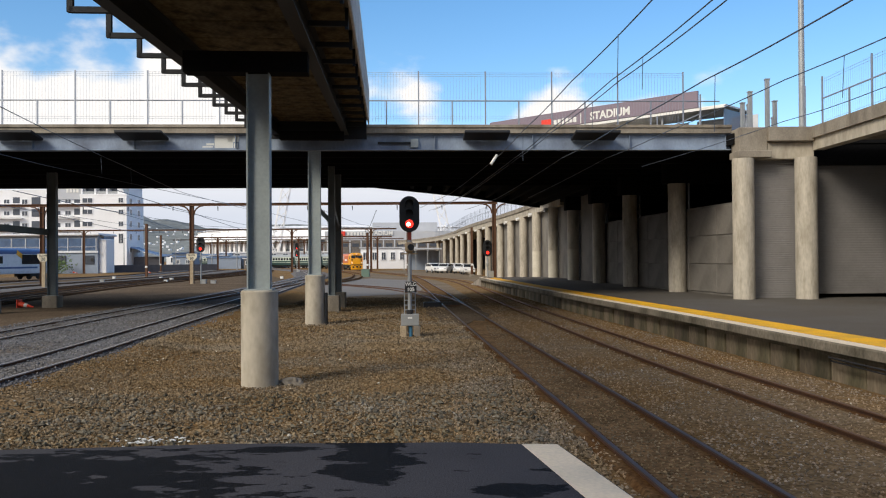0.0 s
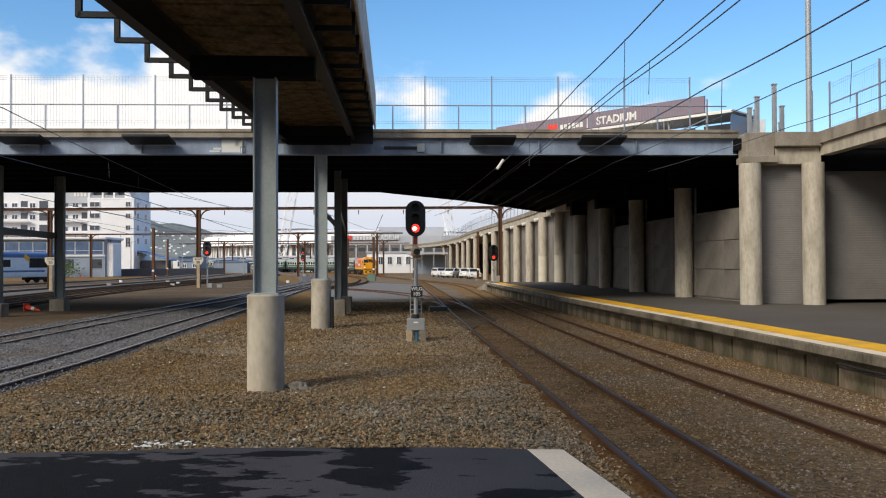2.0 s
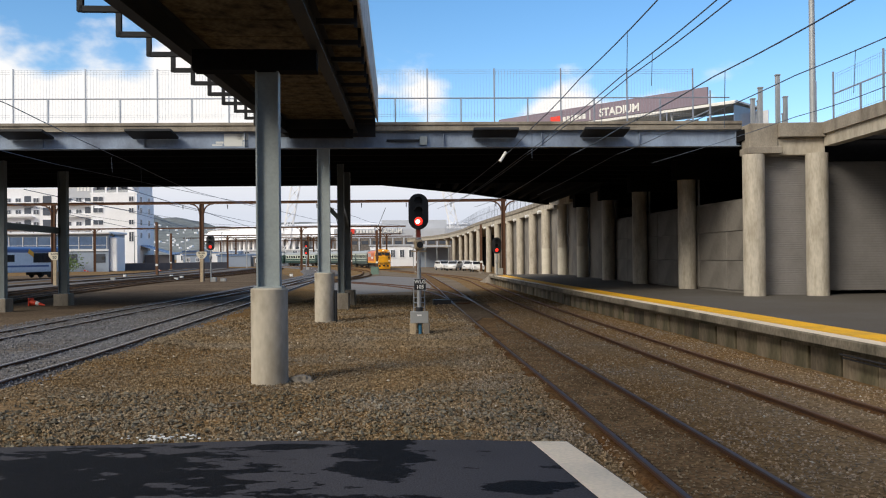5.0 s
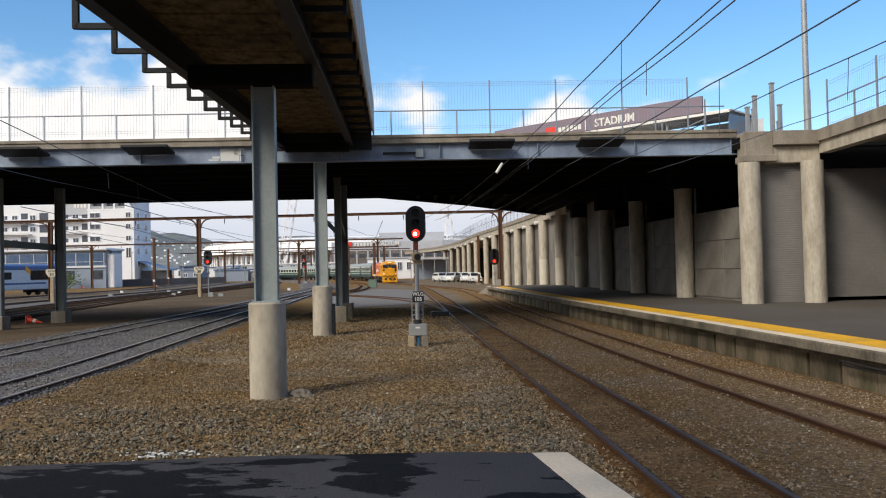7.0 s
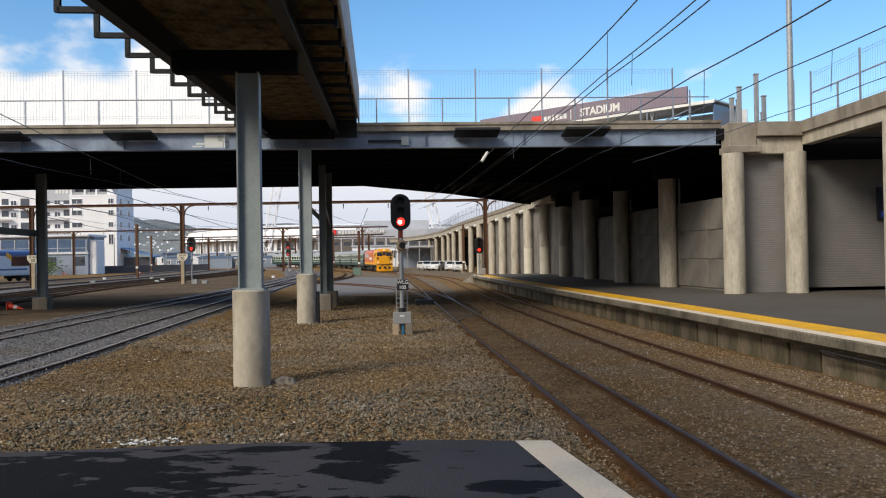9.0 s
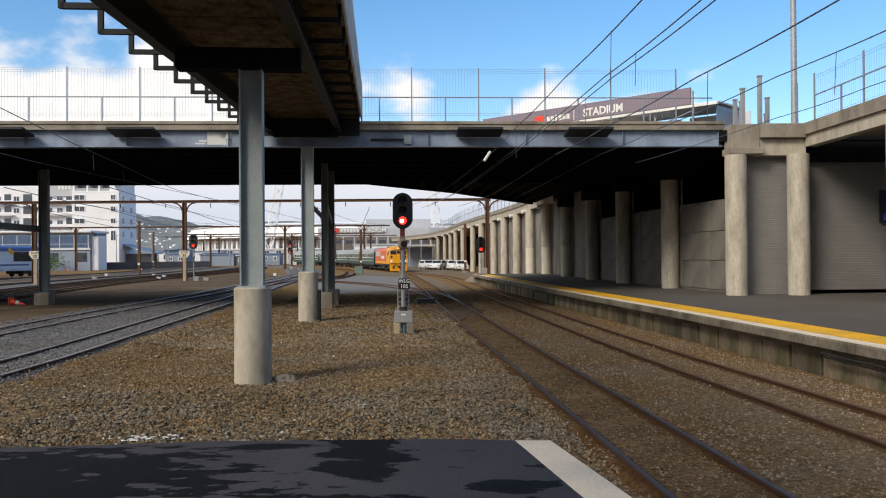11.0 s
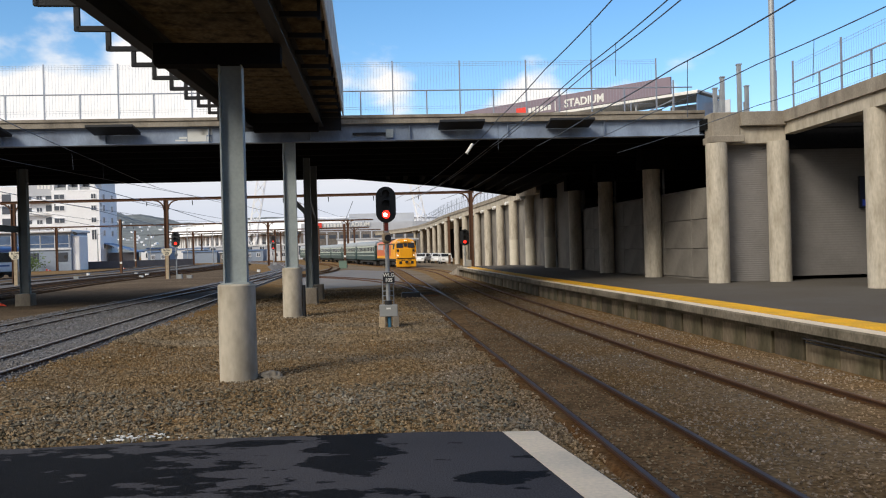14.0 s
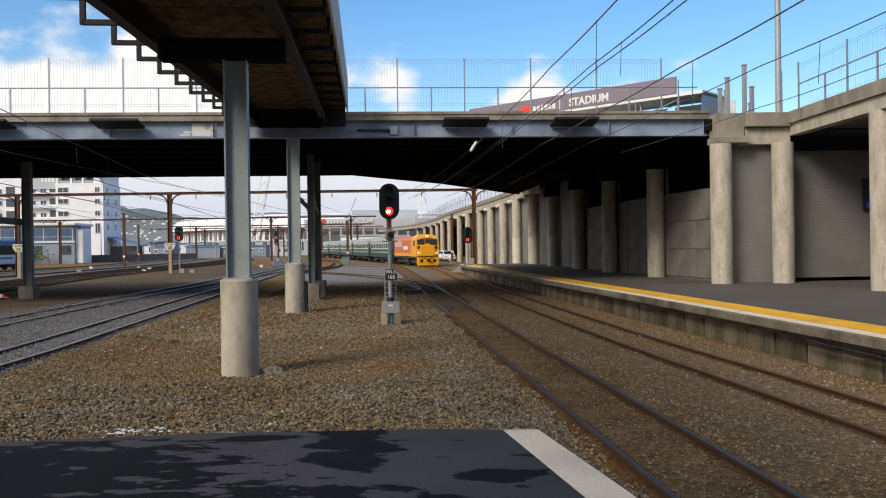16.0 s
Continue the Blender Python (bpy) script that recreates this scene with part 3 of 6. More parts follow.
def build_bridge():
    b = thing("road_bridge", (0, BY, 0), BTURN, "steel girder bridge with concrete deck and mesh fence", "bridge")
    W, E_ = -75.0, 11.75
    # front girder: web, flanges, stiffeners
    part("girder", box(B(), ((W + E_) / 2, 0.03, 7.06), (E_ - W, 0.03, 0.62)), GIRDER_PAINT, b, "blue-grey plate girder")
    part("bottom_flange", box(B(), ((W + E_) / 2, 0.03, 6.745), (E_ - W, 0.36, 0.035)), GIRDER_PAINT, b)
    part("top_flange", box(B(), ((W + E_) / 2, 0.05, 7.372), (E_ - W, 0.3, 0.03)), GIRDER_PAINT, b)
    x = E_ - 0.2
    while x > -40:
        part("stiffener", box(B(), (x, -0.05, 7.06), (0.02, 0.13, 0.6)), GIRDER_PAINT, b)
        x -= 3.9
    front = [(W, -0.22), (E_, -0.22)]
    far = [(E_, 47.0), (10.0, 37.5), (2.6, 24.5), (-3.2, 17.0), (W, 17.0)]
    part("deck", prism(B(), front + far, 7.39, 7.62), OLD_CONCRETE, b, "weathered concrete deck edge")
    part("kerb", box(B(), ((W + E_) / 2, -0.1, 7.66), (E_ - W, 0.34, 0.12), bevel=0.01), OLD_CONCRETE, b)
    # inner beams and soffit carry the underside's shade in their near-black colour
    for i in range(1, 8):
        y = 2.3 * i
        part("beam", box(B(), ((W + E_) / 2, y, 7.06), (E_ - W, 0.28, 0.66)), SHADE_BLACK, b, "steel deck beam, near black for shade")
    part("edge_beam", bar(B(), (-3.2, 17.0, 7.05), (2.6, 24.5, 7.05), 0.3, 0.68), SHADE_BLACK, b)
    part("edge_beam", bar(B(), (2.6, 24.5, 7.05), (10.0, 37.5, 7.05), 0.3, 0.68), SHADE_BLACK, b)
    part("edge_beam", bar(B(), (W, 17.0, 7.05), (-3.2, 17.0, 7.05), 0.3, 0.68), SHADE_BLACK, b)
    part("soffit", prism(B(), [(W, 0.2), (E_, 0.2)] + [(x - 0.1, y - 0.2) for x, y in far], 7.3, 7.37), SHADE_BLACK, b)
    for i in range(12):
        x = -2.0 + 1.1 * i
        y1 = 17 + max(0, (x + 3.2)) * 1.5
        part("cross_beam", box(B(), (x, (17 + y1) / 2, 7.1), (0.25, max(0.5, y1 - 17), 0.5)), SHADE_BLACK, b)
    # splash boards over the wires
    for x in (-16.2, -11.4, 1.85, 6.15):
        part("wire_shield", box(B(), (x, -0.6, 7.24), (1.75, 1.05, 0.1), rx=-9, bevel=0.01), DARK_STEEL, b, "dark board over the wires")
    # pale overpainting on the girder, in ragged dabs
    for dx, z0, w0, h0 in ((-0.95, 6.98, 0.3, 0.08), (-1.05, 6.88, 0.4, 0.06), (-0.3, 7.28, 0.2, 0.1), (0.05, 6.92, 0.16, 0.2)):
        part("paint_patch", box(B(), (-8.0 + dx, 0.012, z0), (w0, 0.005, h0)), WHITE_PATCH, b, "pale overpainted patch")
    part("paint_patch", box(B(), (-8.42, 0.012, 7.08), (0.72, 0.006, 0.5)), WHITE_PATCH, b, "pale overpainted patch")
    part("paint_patch", box(B(), (-8.05, 0.012, 7.2), (0.42, 0.006, 0.26)), WHITE_PATCH, b, "pale overpainted patch")
    part("cable_duct", bar(B(), (-2.4, -0.06, 7.02), (-0.8, -0.06, 7.02), 0.06, 0.08), DARK_STEEL, b)
    part("junction_box", box(B(), (-0.95, -0.08, 7.0), (0.3, 0.12, 0.34), bevel=0.01), STEEL_PAINT, b)
    # fence: tall and short posts, rail, welded mesh
    mesh = bpy.data.meshes.new("mesh_panel")
    bm = B()
    for i in range(21):
        box(bm, (i * 0.12 + 0.06, 0, 0.98), (0.006, 0.006, 1.96))
    for z in (0.12, 0.2, 1.8, 1.88, 1.95):
        box(bm, (1.325, 0, z), (2.6, 0.007, 0.007))
    bm.to_mesh(mesh)
    bm.free()
    mesh.materials.append(FENCE)
    spots = [-8.55 - 2.77 * i for i in range(11)] + [-5.95, -3.38] + [-0.78 + 2.65 * i for i in range(5)]
    for x in spots:
        part("fence_post", box(B(), (x, -0.12, 8.75), (0.05, 0.05, 2.2)), FENCE, b)
        if x < 9:
            m = new("mesh_panel", mesh)
            m.parent, m.location = b, (x, -0.1, 7.85)
            part("rail_post", box(B(), (x + 1.33, -0.12, 8.2), (0.05, 0.05, 1.0)), FENCE, b)
    part("handrail", rod(B(), (-38, -0.12, 8.68), (11.3, -0.12, 8.68), 0.025), FENCE, b)
    # far parapet, seen through the fence from below only at its top
    part("handrail", rod(B(), (-60, 16.8, 8.7), (-3.2, 16.8, 8.7), 0.03), FENCE, b)
    return b


build_bridge()


def h_column(name, x, y, z0, z1, w, d, rz=0.0, paint=None, label=""):
    c = thing(name, (x, y, 0), rz, label, "column", "bridge columns")
    bm = B()
    box(bm, (-w / 2 + 0.014, 0, (z0 + z1) / 2), (0.028, d, z1 - z0))
    box(bm, (w / 2 - 0.014, 0, (z0 + z1) / 2), (0.028, d, z1 - z0))
    box(bm, (0, -0.02, (z0 + z1) / 2), (w - 0.05, 0.02, z1 - z0))
    part("shaft", bm, paint or STEEL_PAINT, c, "painted steel section")
    part("base_plate", box(B(), (0, 0, z0 + 0.015), (w + 0.1, d + 0.1, 0.03)), STEEL_PAINT, c)
    return c


def round_base(c, r, h):
    bm = B()
    rod(bm, (0, 0, -0.3), (0, 0, h - 0.03), r, seg=40)
    rod(bm, (0, 0, h - 0.03), (0, 0, h), r, r - 0.03, seg=40)
    part("concrete_base", bm, CONCRETE, c, "round pale concrete footing", True)


c = h_column("bridge_column", -3.48, 16.15, 1.86, 6.05, 0.44, 0.3, 3.5, label="grey steel column on a tall round concrete footing")
round_base(c, 0.355, 1.86)
c = h_column("bridge_column", -4.65, 31.2, 1.86, 6.5, 0.46, 0.3, 3.5, label="grey steel column on a tall round concrete footing")
round_base(c, 0.37, 1.86)
part("conduit", rod(B(), (0.42, -0.1, 0), (0.42, -0.1, 1.2), 0.06), DARK_STEEL, c)
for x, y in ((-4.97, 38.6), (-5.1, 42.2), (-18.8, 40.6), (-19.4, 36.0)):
    c = h_column("bridge_column", x, y, 0.75, 6.75, 0.42 if x < -10 else 0.3, 0.3, 2, SHADED_STEEL, label="steel column darkened for deck shade, on a square concrete footing")
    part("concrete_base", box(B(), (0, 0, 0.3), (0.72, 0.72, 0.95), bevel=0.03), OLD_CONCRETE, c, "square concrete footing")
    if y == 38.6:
        part("brace", bar(B(), (-0.8, 0, 4.98), (0.02, 0, 4.12), 0.12, 0.2), SHADED_STEEL, c, "diagonal steel brace")
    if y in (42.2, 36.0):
        part("brace", bar(B(), (0.0, 0, 4.0 if y == 42.2 else 3.95), (0.03, -3.45, 4.85) if y == 42.2 else (0.55, 4.5, 3.85), 0.16, 0.3), SHADED_STEEL, c, "steel brace")

# ---- ramp up to the bridge ----
def build_ramp():
    slope = 0.05
    ry = 3.83
    r = thing("footbridge_ramp", (-3.75, 16.0, 6.44), ry, "long steel footbridge ramp with timber soffit and outriggers", "ramp")

    def z(y):
        return slope * y
    y0, y1 = -24.0, 16.3
    for x, nm in ((-1.42, "stringer"), (1.25, "stringer")):
        bm = sweep(B(), [Vector((x, y0, z(y0))), Vector((x, y1, z(y1)))], [(-0.12, 0.0), (0.12, 0.0), (0.12, 0.024), (0.0125, 0.03), (0.0125, 0.5), (0.12, 0.506), (0.12, 0.53), (-0.12, 0.53), (-0.12, 0.506), (-0.0125, 0.5), (-0.0125, 0.03), (-0.12, 0.024)])
        part(nm, bm, DARK_STEEL, r, "dark painted steel beam")
    # boards that span between the beams and out to the edges
    y, k = y0, 0
    bd = []
    for w, xc in ((2.6, -0.08), (0.66, 1.68)):
        me = bpy.data.meshes.new("board")
        bm = box(B(), (0, 0, 0), (w, 1.44, 0.05), bevel=0.02)
        bm.to_mesh(me)
        bm.free()
        me.materials.append(PLANK)
        bd.append((me, xc))
    while y < y1:
        for me, xc in bd:
            ob = new("board", me)
            ob.parent = r
            ob.matrix_basis = pose(xc, y, z(y) + 0.56 + 0.006 * math.sin(k * 2.3), math.degrees(math.atan(slope)))
        y += 1.53
        k += 1
    part("deck", bar(B(), (0.1, y0, z(y0) + 0.62), (0.1, y1, z(y1) + 0.62), 4.0, 0.06), OLD_CONCRETE, r)
    part("edge_strip", bar(B(), (-1.62, y0, z(y0) + 0.5), (-1.62, y1, z(y1) + 0.5), 0.08, 0.2), DARK_STEEL, r)
    # outriggers and balustrade
    n = 0
    y = -3.0 - 1.83 * 10
    while y < 15.6:
        zz = z(y)
        o = part("outrigger", box(B(), (-1.82, y, zz + 0.04), (0.62, 0.09, 0.09)), DARK_STEEL, r)
        part("baluster_post", box(B(), (-2.13, y, zz + 0.85), (0.09, 0.09, 1.7)), DARK_STEEL, o)
        o = part("outrigger", box(B(), (1.7, y, zz + 0.3), (0.72, 0.08, 0.1)), DARK_STEEL, r)
        part("baluster_post", box(B(), (2.04, y, zz + 0.95), (0.06, 0.06, 1.5)), DARK_STEEL, o)
        y += 1.83
    part("side_panel", bar(B(), (2.12, y0, z(y0) + 1.1), (2.12, y1, z(y1) + 1.1), 0.03, 1.35), CREAM_SHEET, r, "grey corrugated side cladding")
    bm = B()
    y = -6.0
    while y < y1:
        box(bm, (2.145, y, z(y) + 1.1), (0.03, 0.09, 1.35))
        y += 0.2
    part("panel_rib", bm, CREAM_SHEET, r)
    part("handrail", rod(B(), (-2.13, y0, z(y0) + 1.7), (-2.13, y1, z(y1) + 1.7), 0.03), DARK_STEEL, r)
    part("end_diaphragm", box(B(), (0.1, 16.35, z(16.35) + 0.28), (3.9, 0.12, 0.85)), DARK_STEEL, r, "dark end plate against the bridge")
    # crossheads over the columns, coloured near black for the shade under the ramp
    for yy, zb in ((0.12, -0.4), (15.0, -0.3)):
        part("crosshead", box(B(), (0.06, yy, z(yy) + zb / 2), (2.36, 0.4, -zb)), SHADE_BLACK, r, "steel cross beam, near black for shade")


build_ramp()

# ---- viaduct on the right ----
def build_viaduct():
    v = thing("viaduct", label="long curved concrete viaduct on round columns", category="viaduct")
    line = smooth_line(VIADUCT_EDGE, 3.0)
    near = smooth_line(VIADUCT_NEAR, 3.0)
    far = [p for p in line if p.y >= 66]
    # black sheet below the deck, its colour stands in for the shade there
    part("soffit", prism(B(), [(11.6, 32.7), (10.7, 45), (10.0, 60), (9.6, 67), (40, 70), (45, 32.7)], 6.88, 7.3), SHADE_BLACK, v)
    for pts, lo, mid, hi in ((near, -0.35, 0.1, 0.55), (far, -0.28, 0.36, 0.78)):
        edge = [(p.x, p.y) for p in pts]
        part("deck", prism(B(), edge + [(edge[-1][0] + 40, edge[-1][1] + (0.5 if hi < 0.6 else 6)), (60, edge[0][1])], 6.95, 7.2), OLD_CONCRETE, v)
        up = [p + Vector((0, 0, 6.9)) for p in pts]
        part("edge_beam", sweep(B(), up, [(-0.02, lo), (0.4, lo), (0.4, mid), (-0.02, mid)]), CONCRETE, v, "pale concrete edge beam")
        part("parapet", sweep(B(), up, [(-0.14, mid), (0.3, mid), (0.3, hi), (-0.14, hi)]), OLD_CONCRETE, v, "weathered concrete parapet")
    part("corner_block", box(B(), (12.22, 32.65, 6.93), (1.1, 0.9, 1.06), rz=0, bevel=0.03), OLD_CONCRETE, v)
    part("linking_beam", box(B(), (13.55, 32.57, 6.55), (2.1, 0.6, 0.66), bevel=0.02), CONCRETE, v, "pale concrete linking beam")
    part("linking_parapet", box(B(), (13.65, 32.35, 7.17), (1.8, 0.7, 0.55), bevel=0.02), OLD_CONCRETE, v)
    part("corbel", box(B(), (12.15, 32.35, 6.38), (1.3, 1.0, 0.26), rz=0, bevel=0.02), OLD_CONCRETE, v)


build_viaduct()


GALV_PIPE = mat("dull_grey_pipe", (0.16, 0.17, 0.18), 0.6, 0.2, var=0.1, bump=0)


def round_column(x, y, z0, z1, r=0.41):
    c = thing("viaduct_column", (x, y, z0), 0, "round board-marked concrete column", "column", "viaduct columns")
    bm = B()
    rod(bm, (0, 0, 0), (0, 0, z1 - z0), r, seg=28)
    part("shaft", bm, COLUMN_CONCRETE, c, smooth=True)
    return c


COLUMNS = [(15.1, 17.0, 0.8), (14.85, 26.2, 0.8), (14.15, 32.0, 0.8), (11.8, 32.2, 0.8), (11.25, 39.3, 0.8), (10.68, 46.5, 0.8), (10.28, 53.5, 0.8), (9.82, 61.0, 0.8), (9.52, 69.5, 0.8), (9.08, 77.5, 0), (8.72, 86.0, 0), (8.15, 94.5, 0), (7.6, 103.0, 0), (6.6, 112.0, 0), (5.9, 121.0, 0), (4.9, 133.0, 0), (4.1, 146, 0), (3.5, 160, 0), (2.6, 172.0, 0), (1.3, 186.0, 0), (-0.2, 200.0, 0)]
REPAINT = mat("pale_repainted_concrete", (0.6, 0.56, 0.47), 0.85, var=0.08, scale=1.5, fine=14, bump=0.03, dirt=(0.45, 0.41, 0.33), dirt_amount=0.6)
for x, y, z0 in COLUMNS:
    c = round_column(x, y, z0, 6.55 if y < 30 else 6.24 if y < 33 else (5.9 if y < 62 else 6.66))
    if y > 68:
        part("drain_cap", rod(B(), (-0.45, 0, 6.45 - z0), (-0.75, -0.1, 6.4 - z0), 0.16, seg=12), WHITE, c, "white bracket end")
    if 60 < y < 80:
        part("repainted_band", rod(B(), (0, 0, 0.0), (0, 0, 3.05 - z0), 0.416, seg=28), REPAINT, c, "pale repainted lower shaft", True)
    if 35 < y < 62:
        part("downpipe", rod(B(), (0.5, -0.25, 0.1), (0.5, -0.25, 5.6), 0.055, seg=8), GALV_PIPE, c, "thin grey downpipe")
        # assumed headstock over the column, near black in place of the shade there
        h = thing("headstock", (x + 5.0, y, 5.9), 0, "assumed headstock, near black for shade under the bridge deck", "beam", "headstocks")
        part("beam", box(B(), (0, 0, 0.49), (11.2, 0.95, 0.97), bevel=0.03), SHADE_BLACK, h)


# added backing wall, blocks light so the gaps between far columns stay dark
setting("undercroft_backing", prism(B(), [(x + 13.0, y) for x, y in VIADUCT_EDGE[3:]] + [(x + 13.4, y) for x, y in VIADUCT_EDGE[:2:-1]], -0.2, 6.93), OLD_CONCRETE, "backing wall added deep under the viaduct to keep its gaps dark", "wall")


def ribbed_wall(name, a, b, z0, z1, pitch, material, label, rib=0.015):
    """A sheet wall with horizontal ribs, from a to b in plan."""
    a, b = Vector((*a, 0)), Vector((*b, 0))
    d = (b - a).normalized()
    s = Vector((d.y, -d.x, 0))
    bm = B()
    prof = []
    n = int((z1 - z0) / pitch)
    for i in range(n):
        z = z0 + i * pitch
        prof += [(0.0, z), (rib, z + pitch * 0.3), (rib, z + pitch * 0.6), (0.0, z + pitch * 0.9)]
    prof += [(0.0, z1), (-0.12, z1), (-0.12, z0)]
    sweep(bm, [a, b], prof)
    return setting(name, bm, material, label, "wall")


ribbed_wall("wall_shutter", (11.9, 32.75), (14.3, 32.6), 0.8, 6.7, 0.085, SHUTTER, "grey ribbed roller shutter between columns", 0.008)
# black box added in place of the shaded gap above the cladding
setting("shade_strip_cladding", box(B(), (22.6, 33.0, 6.46), (16.2, 0.5, 0.84)), SHADE_BLACK, "black strip added for the shaded gap over the cladding", "beam")
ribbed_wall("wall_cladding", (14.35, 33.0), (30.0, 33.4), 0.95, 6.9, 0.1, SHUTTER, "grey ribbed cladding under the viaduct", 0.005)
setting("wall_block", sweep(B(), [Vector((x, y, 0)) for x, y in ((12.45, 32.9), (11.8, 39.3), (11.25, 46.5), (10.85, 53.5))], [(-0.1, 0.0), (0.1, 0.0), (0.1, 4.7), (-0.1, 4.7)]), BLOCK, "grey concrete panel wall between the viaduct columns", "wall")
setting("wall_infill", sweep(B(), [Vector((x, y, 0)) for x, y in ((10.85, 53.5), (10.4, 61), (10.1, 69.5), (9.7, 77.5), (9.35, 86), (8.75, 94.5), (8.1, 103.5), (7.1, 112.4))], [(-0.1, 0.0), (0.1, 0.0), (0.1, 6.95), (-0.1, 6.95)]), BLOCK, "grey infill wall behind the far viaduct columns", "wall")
# rear wall added and coloured black for the shaded depth of the open bays
setting("shade_backing", sweep(B(), [Vector((x, y, 0)) for x, y in ((26, 33), (24, 64), (18, 112), (12.5, 150), (8.5, 205))], [(-0.1, 0.0), (0.1, 0.0), (0.1, 6.95), (-0.1, 6.95)]), SHADE_BLACK, "added rear wall, black for the shade under the viaduct", "wall")


def wall_panels():
    """Precast panels on the wall under the bridge, with open joints."""
    wall = bpy.data.objects["wall_block"]
    me = bpy.data.meshes.new("wall_panel")
    bm = box(B(), (0, 0, 0), (0.06, 2.9, 1.22), bevel=0.015)
    bm.to_mesh(me)
    bm.free()
    me.materials.append(BLOCK)
    pts = [(12.45, 32.9), (11.8, 39.3), (11.25, 46.5), (10.85, 53.5)]
    y = 34.5
    while y < 52.5:
        x = at_y(pts, y)
        a = -math.degrees(math.atan(at_y(pts, y + 0.5) - at_y(pts, y - 0.5)))
        for k in range(3):
            ob = new("wall_panel", me)
            ob.parent = wall
            ob.matrix_basis = pose(x - 0.115, y, 1.5 + 1.25 * k, 0, 0, a)
        y += 2.94


wall_panels()


# unseen wall, added to keep low southern skylight from under the bridge
setting("sky_block_wall", box(B(), (-50, -55, 12), (300, 0.6, 24)), OLD_CONCRETE, "unseen wall added behind the camera to block low skylight", "wall")

# ---- small materials ----
GREY_BOX = mat("grey_enamel", (0.3, 0.31, 0.31), 0.5, var=0.05, bump=0.02, dirt=(0.3, 0.3, 0.29))
GALV = mat("galvanised_pole", (0.36, 0.38, 0.4), 0.5, 0.4, var=0.1, bump=0.02, dirt=(0.25, 0.25, 0.25))
TIMBER = mat("old_timber_post", (0.42, 0.33, 0.22), 0.85, var=0.25, scale=3, fine=20, bump=0.15, dirt=(0.22, 0.15, 0.09))
CREAM_SIGN = mat("cream_sign", (0.68, 0.62, 0.48), 0.6, var=0.06, bump=0, dirt=(0.45, 0.38, 0.26), dirt_amount=0.6)
ORANGE = mat("cone_orange", (0.75, 0.06, 0.02), 0.5, var=0.08, bump=0)
SIGN_BACK = mat("mauve_grey_panel", (0.22, 0.175, 0.22), 0.6, var=0.06, scale=0.4, bump=0, dirt=(0.17, 0.14, 0.18))
SIGN_RED = mat("sign_red", (0.75, 0.05, 0.03), 0.5, var=0.03, bump=0)
STADIUM_WALL = mat("stadium_grey", (0.46, 0.48, 0.52), 0.7, var=0.06, scale=0.03, fine=0.3, bump=0, dirt=(0.38, 0.4, 0.44))
STADIUM_PALE = mat("stadium_pale", (0.8, 0.81, 0.83), 0.6, var=0.05, scale=0.02, fine=0.3, bump=0, dirt=(0.6, 0.59, 0.55))
RENDER_WHITE = mat("white_render", (0.84, 0.85, 0.88), 0.8, var=0.03, scale=0.15, fine=2, bump=0, dirt=(0.72, 0.72, 0.74))
WINDOW = mat("window_glass", (0.07, 0.08, 0.1), 0.15, var=0.1, bump=0, spec=0.7)
BLUE_GLASS = mat("blue_glass", (0.1, 0.155, 0.27), 0.2, var=0.2, scale=0.2, fine=1, bump=0, dirt=(0.14, 0.2, 0.3))
OFFICE_WALL = mat("blue_grey_render", (0.24, 0.29, 0.37), 0.7, var=0.06, scale=0.3, fine=2, bump=0, dirt=(0.28, 0.32, 0.4))
BLUE_ROOF = mat("blue_roof", (0.12, 0.2, 0.36), 0.5, var=0.08, bump=0, dirt=(0.2, 0.28, 0.42))
DARK_WALL = mat("dark_boundary_wall", (0.06, 0.06, 0.075), 0.8, var=0.15, scale=0.3, fine=2, bump=0, dirt=(0.09, 0.09, 0.1))
EMBANK = mat("grey_brown_render", (0.17, 0.15, 0.135), 0.9, var=0.25, scale=0.2, fine=1.5, bump=0, dirt=(0.1, 0.09, 0.08), dirt_amount=0.7)
# distance haze is painted into this pale base; no air is modelled
HILL = mat("haze_tinted_hill", (0.2, 0.218, 0.218), 1.0, var=0.3, scale=0.008, fine=0.06, bump=0, dirt=(0.25, 0.27, 0.28), dirt_amount=0.7, spec=0.0)
EMU_BLUE = mat("railcar_blue", (0.05, 0.1, 0.26), 0.35, var=0.04, bump=0)
EMU_WHITE = mat("railcar_white", (0.7, 0.72, 0.76), 0.35, var=0.04, bump=0, dirt=(0.5, 0.52, 0.56))
CAR_WHITE = mat("car_white", (0.78, 0.78, 0.78), 0.25, var=0.02, bump=0)
HEADLAMP = mat("headlamp", (0.9, 0.85, 0.7), 0.2, var=0, bump=0, glow=((1.0, 0.85, 0.55), 1.0))
GREEN_LEAF = mat("scrub_leaf", (0.1, 0.16, 0.05), 0.8, var=0.4, fine=3, bump=0, island=0.4)
STAIN_BROWN = mat("brown_cabinet", (0.2, 0.17, 0.13), 0.7, var=0.1, bump=0.02)
POSTER_A = mat("poster_dark", (0.02, 0.025, 0.06), 0.3, var=0.2, scale=3, bump=0)
POSTER_B = mat("poster_green", (0.04, 0.3, 0.12), 0.3, var=0.3, scale=5, bump=0)
POSTER_C = mat("poster_orange", (0.6, 0.28, 0.05), 0.3, var=0.3, scale=5, bump=0)
POSTER_D = mat("poster_blue", (0.05, 0.1, 0.6), 0.3, var=0.3, scale=5, bump=0)


